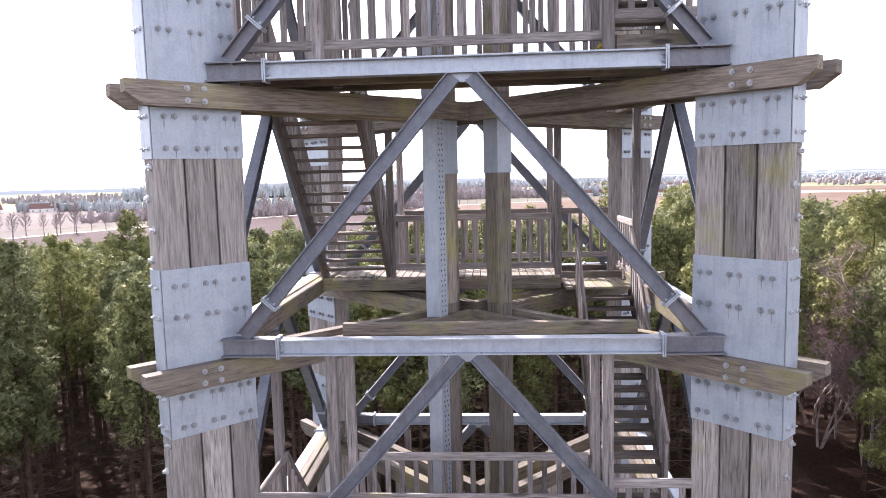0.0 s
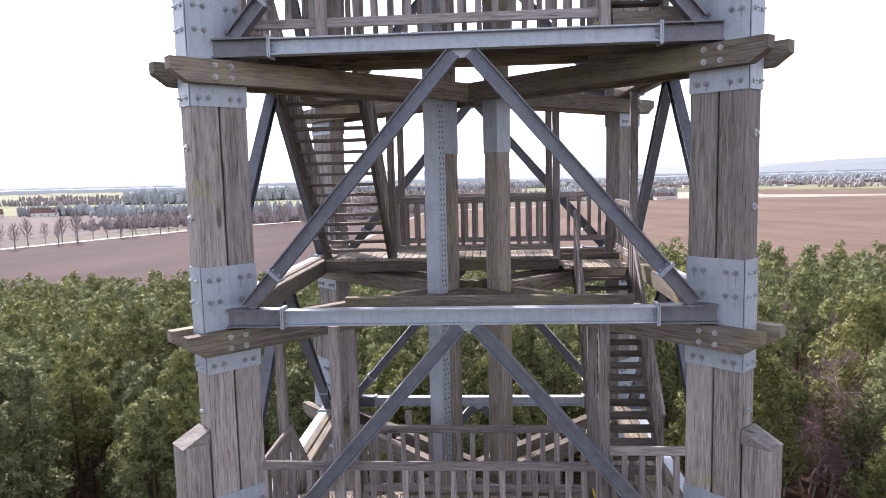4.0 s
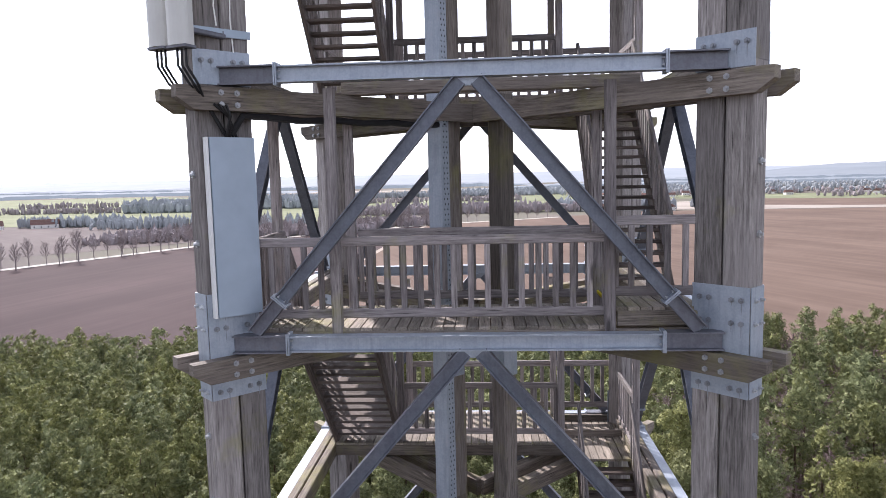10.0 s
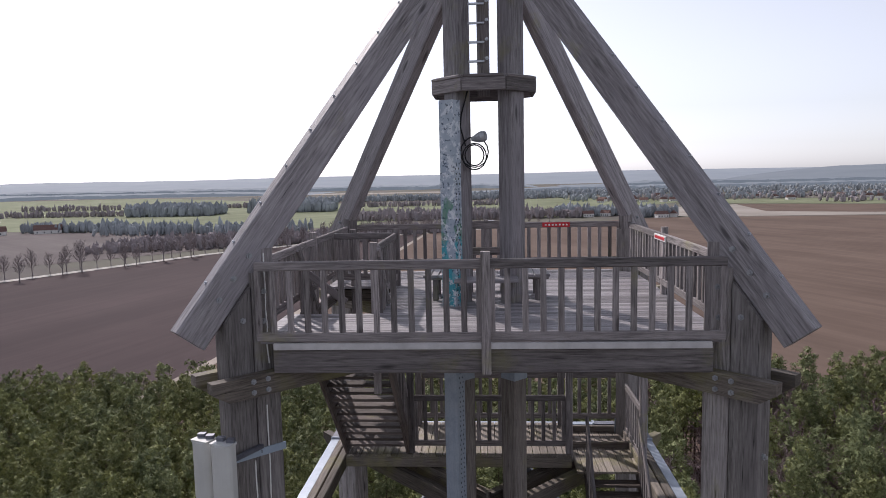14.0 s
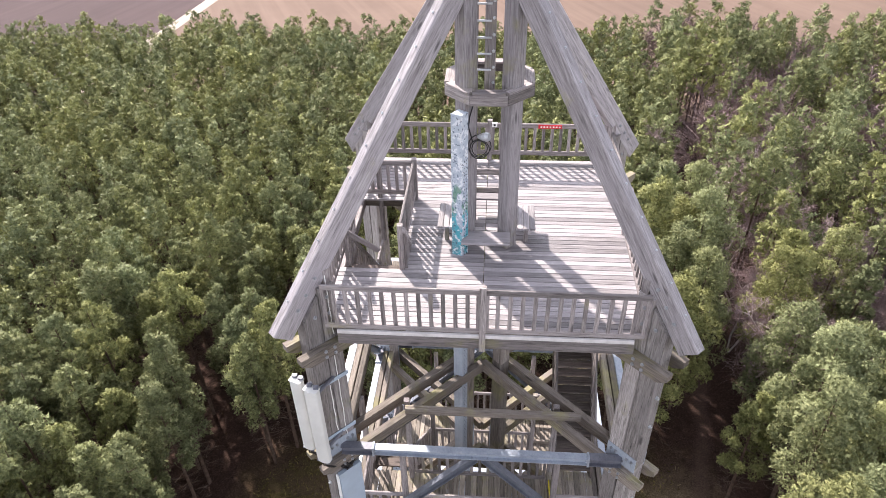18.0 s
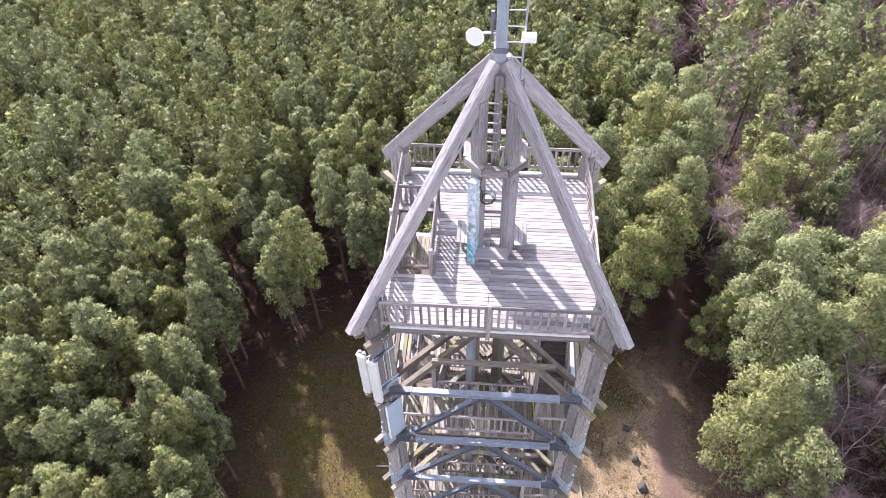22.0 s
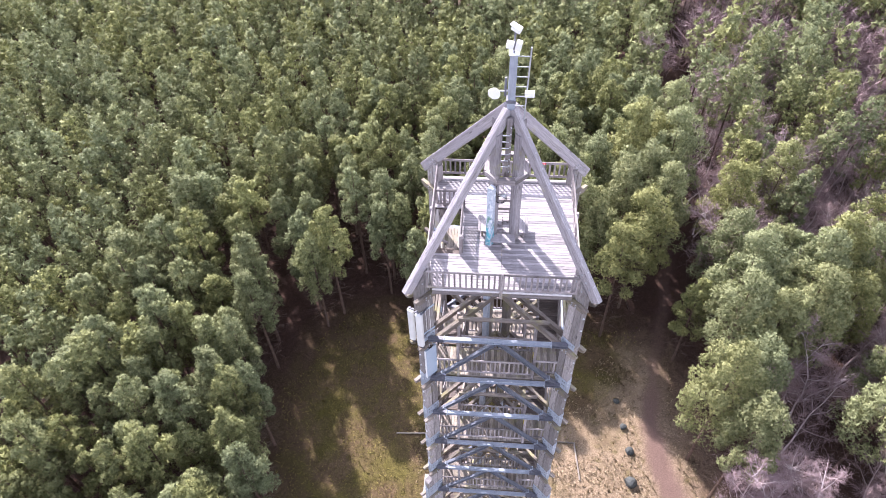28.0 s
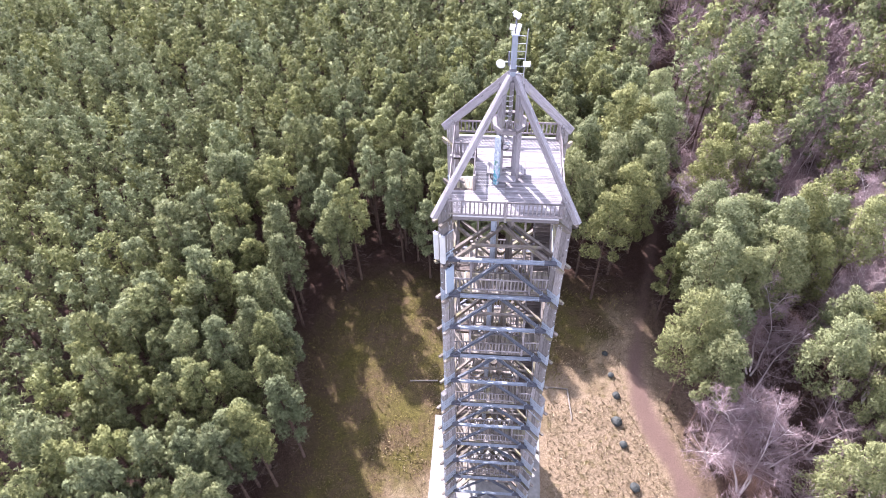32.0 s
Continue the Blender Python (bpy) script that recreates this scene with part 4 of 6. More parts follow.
# mast with instruments
mast = bar("mast", (0, 0, 46.0), (0, 0, 48.4), 0.26, 0.26, STEEL, tower, up=(0, 1, 0), label="square galvanised steel mast")
bar("mast_collar", (0, 0, 46.5), (0, 0, 46.62), 0.34, 0.34, STEEL_DARK, mast, up=(0, 1, 0))
bar("mast_cap", (0, 0, 48.4), (0, 0, 48.43), 0.34, 0.34, STEEL, mast, up=(0, 1, 0))
ml = thing("mast_ladder", "galvanised ladder standing beside the mast", "ladder")
bar("ladder_rail", (0.5, 0.0, 45.7), (0.56, 0.0, 48.65), 0.05, 0.05, STEEL_BOLT, ml, up=(0, 1, 0))
for i in range(6):
    z = 46.3 + 0.4 * i
    bar("rung", (0.13, 0, z), (0.53, 0, z), 0.03, 0.03, STEEL_BOLT, ml)


def disc_thing(name, label, centre, axis, r, depth, arm_to, material=None):
    t = thing(name, label, "antenna", at=centre)
    bm = bmesh.new()
    c, a = Vector(centre), Vector(axis).normalized()
    bm_tube(bm, [c - a * depth, c - a * depth * 0.5, c, c + a * 0.03], [r * 0.3, r * 0.8, r, r * 0.96], 20)
    part("dish", bm, material or WHITE, t, smooth=False)
    bm = bmesh.new()
    bm_tube(bm, [c - a * depth, Vector(arm_to)], 0.03, 8)
    part("arm", bm, STEEL_BOLT, t)
    return t


disc_thing("dish_antenna", "small round white dish antenna on the mast", (-0.6, -0.25, 46.97), (-0.25, -1, 0), 0.22, 0.16, (-0.1, -0.05, 46.97))
bx = thing("antenna_box", "small white antenna box clamped to the mast ladder", "antenna", at=(0.6, -0.1, 46.9))
bar("housing", (0.45, -0.12, 46.9), (0.78, -0.12, 46.9), 0.2, 0.2, WHITE, bx, chamfer=0.03)
bar("clamp", (0.5, -0.05, 46.9), (0.62, -0.05, 46.9), 0.1, 0.06, STEEL_DARK, bx)
stub = thing("pipe_stub", "short grey pipe bracket beside the mast", "bracket", at=(-0.24, -0.05, 46.9))
bm = bmesh.new()
bm_tube(bm, [(-0.22, -0.05, 46.75), (-0.22, -0.05, 47.5)], 0.045, 10)
part("pipe", bm, STEEL_DARK, stub)
bar("pipe_clamp", (-0.24, -0.05, 46.97), (0.0, -0.05, 46.97), 0.05, 0.08, STEEL_DARK, stub)
pole = thing("camera_pole", "thin pole on the mast with white camera housings", "camera", at=(0, 0, 48.43))
bm = bmesh.new()
bm_tube(bm, [(0, 0, 48.43), (0, 0, 49.25)], 0.035, 10)
part("pole", bm, STEEL_DARK, pole)
bar("housing", (-0.26, -0.12, 48.82), (-0.04, -0.12, 48.78), 0.2, 0.22, WHITE, pole, chamfer=0.03)
bar("housing", (0.04, -0.1, 48.78), (0.22, -0.14, 48.75), 0.22, 0.34, WHITE, pole, chamfer=0.03)
bar("camera_head", (-0.1, 0.04, 49.36), (0.16, -0.1, 49.27), 0.2, 0.18, WHITE, pole, chamfer=0.04)
bar("sunshade", (-0.14, 0.06, 49.47), (0.18, -0.12, 49.37), 0.23, 0.02, WHITE, pole)

# panel antennas on the corner post, with brackets and cables
for px, py, zb, zt, w in ((-3.6, -3.5, 36.62, 38.66, 0.28), (-3.23, -3.78, 36.58, 38.72, 0.31)):
    an = thing("panel_antenna", "tall white panel antenna bracketed to the corner post", "antenna", "panel antennas on the post", at=(px, py, zb))
    prof = [(w / 2 * math.cos(a) * (1 if math.sin(a) > 0 else 1), 0.075 * math.sin(a) + (0.03 if math.sin(a) > 0 else -0.03)) for a in [math.pi / 8 * i for i in range(16)]]
    profiled("housing", (px, py, zb), (px, py, zt), prof, ("ant", w), PANEL, an, up=(-0.4, -1, 0))
    side_, front_ = Vector((1, -0.4, 0)).normalized(), Vector((-0.4, -1, 0)).normalized()
    for e in (-0.43, 0.34):
        g = Vector((px, py, 0)) + side_ * w * e + front_ * (0.062 if e > 0 else 0.05)
        bar("edge_strip", g + Vector((0, 0, zb)), g + Vector((0, 0, zt)), 0.012, 0.03, STEEL_DARK if e > 0 else WHITE, an, up=tuple(front_))
    for e in (-0.25, 0.25):
        g = Vector((px, py, zt + 0.02)) + side_ * w * e - front_ * 0.05
        bar("top_clamp", g, g + Vector((0, 0, 0.05)), 0.08, 0.1, STEEL_DARK, an, chamfer=0.008)
    bar("end_cap", (px, py, zb - 0.03), (px, py, zb), w * 0.96, 0.18, STEEL_DARK, an, up=(-0.4, -1, 0))
    bar("end_cap", (px, py, zt), (px, py, zt + 0.025), w * 0.96, 0.18, PANEL, an, up=(-0.4, -1, 0))
    for z in (zb + 0.2, zt - 0.25):
        bar("bracket", (px, py, z), (-2.95, -3.2, z), 0.07, 0.06, STEEL_DARK, an)
        bar("hinge", (px - 0.02, py + 0.07, z + 0.12), (px + 0.04, py + 0.1, z - 0.12), 0.06, 0.06, STEEL_BOLT, an)
    for j in range(3):
        bm = bmesh.new()
        x0 = px - 0.05 + 0.05 * j
        bm_tube(bm, [(x0, py, zb - 0.02), (x0, py, zb - 0.22), (x0 + 0.08, py + 0.1, zb - 0.42), (-3.1, -3.5, zb - 0.62), (-2.98, -3.32, zb - 0.95), (-2.9, -3.2, zb - 1.15)], 0.016, 6)
        part("cable", bm, BLACK, an)
for z in (36.82, 38.4):
    bar("strap", at_corner((-1, -1), S_IN - 0.02, 0.195, z), at_corner((-1, -1), 4.78, 0.195, z), 0.02, 0.1, BLUEGREY, tower)
cab = thing("cable_cover", "flat grey-blue metal cover screwed to the corner post", "cover", at=tuple(at_corner((-1, -1), 4.4, 0.22, 33.37)))
bar("cover", at_corner((-1, -1), 4.36, 0.235, 33.37), at_corner((-1, -1), 4.36, 0.235, 35.57), 0.09, 0.58, BLUEGREY, cab, up=(-R2, -R2, 0), chamfer=0.006)
bar("cover_lip", at_corner((-1, -1), 4.68, 0.24, 33.37), at_corner((-1, -1), 4.68, 0.24, 35.57), 0.1, 0.03, WHITE, cab, up=(-R2, -R2, 0))
for i in range(4):
    bm = bmesh.new()
    a = at_corner((-1, -1), 4.25 + 0.06 * i, 0.23, 35.5)
    b = at_corner((-1, -1), 4.6 - 0.05 * i, 0.36, 35.95)
    bm_tube(bm, [a, a.lerp(b, 0.35) + Vector((0.03 * i, -0.05, 0.16)), b], 0.018, 6)
    part("cable", bm, BLACK, cab)

bm = bmesh.new()
bm_tube(bm, [at_corner((-1, -1), 4.35, 0.24, 35.6), at_corner((-1, -1), 4.2, 0.27, 35.83)] + [at_corner((-1, -1), 3.9 - 0.5 * i, 0.27, 35.83 - 0.03 * (i % 2)) for i in range(7)], 0.045, 7)
part("slung_cable", bm, BLACK, tower, "thick black cable slung under the clamp beam")
for (sa, qa, za), (sb, qb, zb) in (((4.45, 0.18, 38.3), (4.42, 0.18, 36.9)), ((4.25, 0.18, 39.0), (4.28, 0.18, 36.6)), ((4.2, 0.18, 41.0), (4.24, 0.18, 39.55))):
    bm = bmesh.new()
    bm_tube(bm, [at_corner((-1, -1), sa + 0.015 * math.sin(3 * i), qa, za + (zb - za) * i / 6) for i in range(7)], 0.009, 5)
    part("thin_cable", bm, SIGNWHITE, tower)

# lamp and cable coil on the core, signs on the rail
lamp = thing("flood_lamp", "small silver lamp with looped black cables on the core post", "lamp", at=(0.0, -0.6, 42.5))
bm = bmesh.new()
bm_tube(bm, [(-0.2, -0.6, 42.5), (-0.1, -0.64, 42.52), (-0.03, -0.68, 42.54), (0.02, -0.7, 42.55)], [0.03, 0.075, 0.09, 0.075], 14)
part("reflector", bm, STEEL_BOLT, lamp)
for r, dz in ((0.19, -0.22), (0.15, -0.2), (0.22, -0.15)):
    bm = bmesh.new()
    bm_tube(bm, [(-0.16 + r * math.cos(a), -0.6 - 0.02 * math.sin(2 * a), 42.45 + dz + r * 1.1 * math.sin(a)) for a in [math.pi / 8 * i for i in range(17)]], 0.011, 5)
    part("cable_loop", bm, BLACK, lamp)
bm = bmesh.new()
bm_tube(bm, [(-0.25, -0.55, 43.3), (-0.36, -0.6, 42.9), (-0.38, -0.6, 42.7), (-0.3, -0.6, 42.4)], 0.013, 5)
part("cable", bm, BLACK, lamp)
red = thing("red_sign", "long narrow red sign with white writing on the far rail", "sign", at=(1.4, 3.13, 40.85))
bar("board", (1.2, 3.14, 40.84), (1.78, 3.14, 40.84), 0.02, 0.1, RED, red)
for i in range(7):
    bar("writing_bar", (1.25 + 0.075 * i, 3.127, 40.84), (1.29 + 0.075 * i, 3.127, 40.84), 0.004, 0.035, SIGNWHITE, red, chamfer=0.001)
red2 = thing("red_sign", "long narrow red and white sign on the side rail", "sign", at=(2.93, 0.2, 40.84))
bar("board", (2.935, -0.3, 40.82), (2.935, 0.45, 40.82), 0.02, 0.1, SIGNWHITE, red2)
bar("stripe", (2.922, -0.25, 40.82), (2.922, 0.4, 40.82), 0.006, 0.05, RED, red2, chamfer=0.001)
box = thing("junction_box", "small white box on the far rail", "box", at=(0.1, 3.1, 40.85))
bar("case", (0.05, 3.1, 40.9), (0.18, 3.1, 40.9), 0.06, 0.12, SIGNWHITE, box, chamfer=0.01)
bar("socket", (0.09, 3.066, 40.9), (0.14, 3.066, 40.9), 0.01, 0.05, BLACK, box, chamfer=0.002)

# ---- trees ----
def foliage(name, dark, light, trans=0.25, fine=0.0, joined=False):
    """Leaves; with fine above nought each spray breaks up into needle tufts that many to the metre.
    Trees differ in hue and value; in a joined wood that goes by patches of a crown's size."""
    m, nt, b = nodes_of(name, 0.7, 0, 0.12)
    geo = nt.nodes.new("ShaderNodeNewGeometry")
    rnd = obj_random(nt)
    other = math_of(nt, "FRACT", math_of(nt, "MULTIPLY", rnd, 17.3))
    if joined:
        cell = nt.nodes.new("ShaderNodeTexVoronoi")
        cell.inputs["Scale"].default_value = 0.26
        flat = nt.nodes.new("ShaderNodeMapping")
        flat.inputs["Scale"].default_value = (1, 1, 0.05)
        nt.links.new(geo.outputs["Position"], flat.inputs["Vector"])
        nt.links.new(flat.outputs[0], cell.inputs["Vector"])
        sep = nt.nodes.new("ShaderNodeSeparateColor")
        nt.links.new(cell.outputs["Color"], sep.inputs[0])
        rnd, other = sep.outputs[0], sep.outputs[1]
    island = geo.outputs["Random Per Island"]
    if fine:
        grain = noise_of(nt, geo.outputs["Position"], fine, 2.0, 0.6)
        island = math_of(nt, "ADD", math_of(nt, "MULTIPLY", island, 0.55), math_of(nt, "MULTIPLY", math_of(nt, "SUBTRACT", grain, 0.28), 0.9))
    c = ramp(nt, island, [(0.0, dark), (0.55, tuple(0.55 * p + 0.45 * q for p, q in zip(dark, light))), (1.0, light)])
    big = noise_of(nt, geo.outputs["Position"], 0.05, 3.0)
    tone = ramp(nt, math_of(nt, "ADD", math_of(nt, "MULTIPLY", rnd, 0.6), math_of(nt, "MULTIPLY", big, 0.4)), [(0.15, (0.93, 0.98, 1.02)), (0.45, (1.0, 1.0, 0.97)), (0.75, (1.07, 1.03, 0.82))])
    c = mixed(nt, 1.0, c, tone, "MULTIPLY")
    hue = nt.nodes.new("ShaderNodeHueSaturation")
    nt.links.new(math_of(nt, "ADD", math_of(nt, "MULTIPLY", other, 0.4), 0.84), hue.inputs["Value"])
    nt.links.new(c, hue.inputs["Color"])
    nt.links.new(hue.outputs[0], b.inputs["Base Color"])
    tr = nt.nodes.new("ShaderNodeBsdfTranslucent")
    nt.links.new(hue.outputs[0], tr.inputs["Color"])
    mx = nt.nodes.new("ShaderNodeMixShader")
    mx.inputs[0].default_value = trans
    out_ = nt.nodes["Material Output"]
    nt.links.new(b.outputs[0], mx.inputs[1])
    nt.links.new(tr.outputs[0], mx.inputs[2])
    surface = mx.outputs[0]
    if fine:
        gap, cut = nt.nodes.new("ShaderNodeBsdfTransparent"), nt.nodes.new("ShaderNodeMixShader")
        mask = noise_of(nt, geo.outputs["Position"], fine * 1.3, 2.0, 0.6)
        nt.links.new(math_of(nt, "GREATER_THAN", mask, 0.46), cut.inputs[0])
        nt.links.new(gap.outputs[0], cut.inputs[1])
        nt.links.new(surface, cut.inputs[2])
        surface = cut.outputs[0]
    nt.links.new(surface, out_.inputs["Surface"])
    return m


NEEDLES = foliage("pine_needles", (0.058, 0.069, 0.032), (0.342, 0.366, 0.183), 0.2, 11.0)
EAST_NEEDLES = foliage("yellowish_pine_needles", (0.072, 0.082, 0.037), (0.37, 0.388, 0.195), 0.2, 11.0)
FAR_NEEDLES = foliage("far_needles", (0.058, 0.069, 0.032), (0.328, 0.352, 0.176), 0.2, 6.0, True)
TWIGS = plain("birch_twigs", (0.275, 0.202, 0.205), 0.9, 0, 0.25, 1.5)
BARK = plain("pine_bark", (0.105, 0.072, 0.056), 0.95, 0, 0.4, 3.0, 0.1)
DEADWOOD = plain("dead_pine_twigs", (0.15, 0.115, 0.09), 0.95, 0, 0.3, 2.0, 0.1)
THICKET = plain("thicket_twigs", (0.215, 0.155, 0.158), 0.9, 0, 0.3, 0.6)
BIRCH = plain("birch_bark", (0.52, 0.45, 0.44), 0.85, 0, 0.4, 4.0, 0.1)
# distant trees: base colours lightened and greyed to paint in the haze
HAZED_TWIGS = plain("hazed_bare_trees", (0.3, 0.265, 0.27), 0.95, 0, 0.25, 0.08, 0.05)
HAZED_AVENUE_TWIGS = plain("hazed_avenue_twigs", (0.24, 0.205, 0.205), 0.95, 0, 0.25, 0.08, 0.05)
HAZED_WOOD = plain("hazed_woods", (0.31, 0.33, 0.345), 0.95, 0, 0.3, 0.05, 0.05)



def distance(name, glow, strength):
    """Backdrop woods on the horizon; a pale blue emission stands in for the haze between."""
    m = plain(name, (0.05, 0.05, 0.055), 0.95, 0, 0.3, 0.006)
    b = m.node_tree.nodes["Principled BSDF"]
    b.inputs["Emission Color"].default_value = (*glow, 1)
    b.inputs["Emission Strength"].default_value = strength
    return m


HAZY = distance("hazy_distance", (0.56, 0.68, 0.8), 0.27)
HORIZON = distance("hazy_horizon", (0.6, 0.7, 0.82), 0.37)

RNG = np.random.default_rng(5)


def leaf_quads(centres, size, rng, out=None, loose=0.55, slim=1.0):
    """A needle-spray quad at every centre, pointing roughly outwards. Returns corners and shading normals."""
    c = np.asarray(centres)
    n = len(c)
    if out is None:
        out = np.tile(np.array([0, 0, 0.3]), (n, 1))
    u = out / np.linalg.norm(out, axis=1)[:, None] + loose * rng.normal(size=(n, 3))
    u /= np.linalg.norm(u, axis=1)[:, None]
    w = np.array([0, -0.25, 1.0]) + 0.7 * rng.normal(size=(n, 3))
    nrm = w - u * np.sum(u * w, 1)[:, None]
    nrm /= np.linalg.norm(nrm, axis=1)[:, None]
    v = np.cross(nrm, u)
    a = size * rng.uniform(0.7, 1.3, (n, 1))
    b = a * rng.uniform(0.16, 0.3, (n, 1)) * slim
    soft = out * 1.0 + nrm * 0.35
    soft /= np.linalg.norm(soft, axis=1)[:, None]
    return np.stack([c - u * a, c - v * b, c + u * a, c + v * b], 1).reshape(-1, 3), np.repeat(soft, 4, 0)


def sprays(centres, size, rng, outs, slim=1.0):
    """A needle-spray triangle at every centre, its tip pointing roughly outwards. Returns corners and shading normals."""
    c = np.asarray(centres)
    n = len(c)
    o = outs / np.linalg.norm(outs, axis=1)[:, None]
    u = o * 0.55 + 0.75 * rng.normal(size=(n, 3))
    u /= np.linalg.norm(u, axis=1)[:, None]
    w = o + 0.55 * rng.normal(size=(n, 3))
    nrm = w - u * np.sum(u * w, 1)[:, None]
    nrm /= np.linalg.norm(nrm, axis=1)[:, None]
    v = np.cross(nrm, u)
    a = size * rng.uniform(0.7, 1.3, (n, 1))
    b = a * rng.uniform(0.4, 0.62, (n, 1)) * slim
    soft = o * 0.6 + nrm * 0.68
    soft /= np.linalg.norm(soft, axis=1)[:, None]
    return np.stack([c - u * a * 0.8 + v * b, c - u * a * 0.8 - v * b, c + u * a], 1).reshape(-1, 3), np.repeat(soft, 3, 0)


def crown_points(rng, h, base, radius, lobes, per, plump=1.0):
    """Spray centres of a pine crown made of rounded upward lobes, and which way each faces."""
    pts, outs = [], []
    for i in range(lobes):
        f = (i + rng.uniform(0, 1)) / lobes
        prof = (1 - f) ** 0.45 * (0.72 + 0.28 * min(1, f / 0.3))
        reach = radius * prof * rng.uniform(0.4, 1.12)
        ang = i * 2.4 + rng.uniform(-0.6, 0.6)
        lr = plump * radius * rng.uniform(0.2, 0.42) * (1.05 - 0.3 * f)
        z = base + (h - base) * f * 0.94 + rng.uniform(-0.5, 0.6)
        side = np.array([math.cos(ang), math.sin(ang), 0.0])
        q = rng.normal(size=(per, 3))
        q /= np.linalg.norm(q, axis=1)[:, None]
        q = q + (0, 0, 0.3) + side * 0.2
        q /= np.linalg.norm(q, axis=1)[:, None]
        outs.append(q + np.array([0, 0, 0.3]))
        pts.append(q * lr * rng.uniform(0.62, 1.08, (per, 1)) * np.array([1, 1, 1.05]) + side * reach + (0, 0, z))
    return np.concatenate(pts), np.concatenate(outs)


def poly_mesh(name, v, material, normals=None, k=4):
    """Loose polygons of k corners each."""
    me = bpy.data.meshes.new(name)
    n = len(v) // k
    me.vertices.add(len(v))
    me.vertices.foreach_set("co", np.asarray(v, np.float32).ravel())
    me.loops.add(k * n)
    me.loops.foreach_set("vertex_index", np.arange(k * n, dtype=np.int32))
    me.polygons.add(n)
    me.polygons.foreach_set("loop_start", np.arange(0, k * n, k, dtype=np.int32))
    me.materials.append(material)
    me.update(calc_edges=True)
    if normals is not None:
        me.normals_split_custom_set_from_vertices(np.asarray(normals, np.float32).tolist())
    return me


def quads_mesh(name, v, material, normals=None):
    return poly_mesh(name, v, material, normals, 4)


def pine_kind(seed, h, radius, base_f, lobes, per, leaves=None, size=0.2, slim=1.0):
    rng = np.random.default_rng(seed)
    c, o = crown_points(rng, h, h * base_f, radius, lobes, per)
    v, nv = sprays(c, size, rng, o, slim)
    crown = poly_mesh("crown", v, leaves or NEEDLES, nv, 3)
    bm = bmesh.new()
    lean = rng.uniform(-0.3, 0.3, 2)
    spine = [Vector((lean[0] * (t ** 2), lean[1] * (t ** 2), h * 0.97 * t)) for t in (0, 0.2, 0.45, 0.7, 1.0)]
    bm_tube(bm, spine, [0.17, 0.14, 0.11, 0.07, 0.02], 7)
    for i in range(14):
        f = base_f * 0.55 + (0.9 - base_f * 0.55) * i / 14
        z = h * f
        ang = i * 2.4
        ln = radius * (1 - f) ** 0.6 * (0.9 if f > base_f else 0.55)
        p0 = Vector((lean[0] * f * f, lean[1] * f * f, z))
        bm_tube(bm, [p0, p0 + Vector((math.cos(ang) * ln * 0.5, math.sin(ang) * ln * 0.5, 0.12 * ln)), p0 + Vector((math.cos(ang) * ln, math.sin(ang) * ln, 0.35 * ln))], [0.04, 0.025, 0.01], 4, False)
    me = bpy.data.meshes.new("trunk")
    bm.to_mesh(me)
    bm.free()
    me.materials.append(BARK)
    dead = []
    for i in range(46):
        z = h * (0.12 + (base_f + 0.1) * i / 46)
        ang = i * 2.4 + rng.uniform(-0.4, 0.4)
        ln = radius * rng.uniform(0.4, 0.8)
        tip = Vector((math.cos(ang) * ln, math.sin(ang) * ln, rng.uniform(-0.25, 0.3)))
        w = Vector((0, 0, 0.018))
        p0 = Vector((0, 0, z))
        dead += [p0 - w, p0 + w, p0 + tip + w * 0.4, p0 + tip - w * 0.4]
        for j in range(5):
            q0 = p0 + tip * rng.uniform(0.35, 0.95)
            q1 = q0 + (tip.normalized() + Vector(rng.normal(size=3)) * 0.6) * 0.5
            w2 = Vector((0, 0, 0.012))
            dead += [q0 - w2, q0 + w2, q1 + w2 * 0.5, q1 - w2 * 0.5]
    return me, crown, quads_mesh("dead_wood", [tuple(q) for q in dead], DEADWOOD)


SHAPES = ((11, 16.5, 1.9, 0.52, 30), (12, 17.5, 1.8, 0.56, 30), (13, 15.5, 2.15, 0.5, 34), (14, 17.6, 2.0, 0.56, 30), (15, 16.0, 1.65, 0.54, 26), (16, 16.8, 2.4, 0.56, 34))
PINES = [pine_kind(*sh, 190, None, 0.15, 0.85) for sh in SHAPES]
DEEP_PINES = [pine_kind(*sh, 84, None, 0.22) for sh in SHAPES]
EDGE_PINES = [pine_kind(17, 16.0, 2.1, 0.44, 42, 150, None, 0.17), pine_kind(18, 15.5, 2.0, 0.4, 42, 150, None, 0.17), pine_kind(19, 17.0, 2.05, 0.48, 40, 150, None, 0.17)]
BIG_PINES = [pine_kind(21, 19.0, 3.0, 0.5, 44, 200, EAST_NEEDLES, 0.17), pine_kind(22, 18.2, 3.3, 0.46, 48, 200, EAST_NEEDLES, 0.17), pine_kind(23, 18.6, 2.7, 0.54, 40, 200, EAST_NEEDLES, 0.17)]


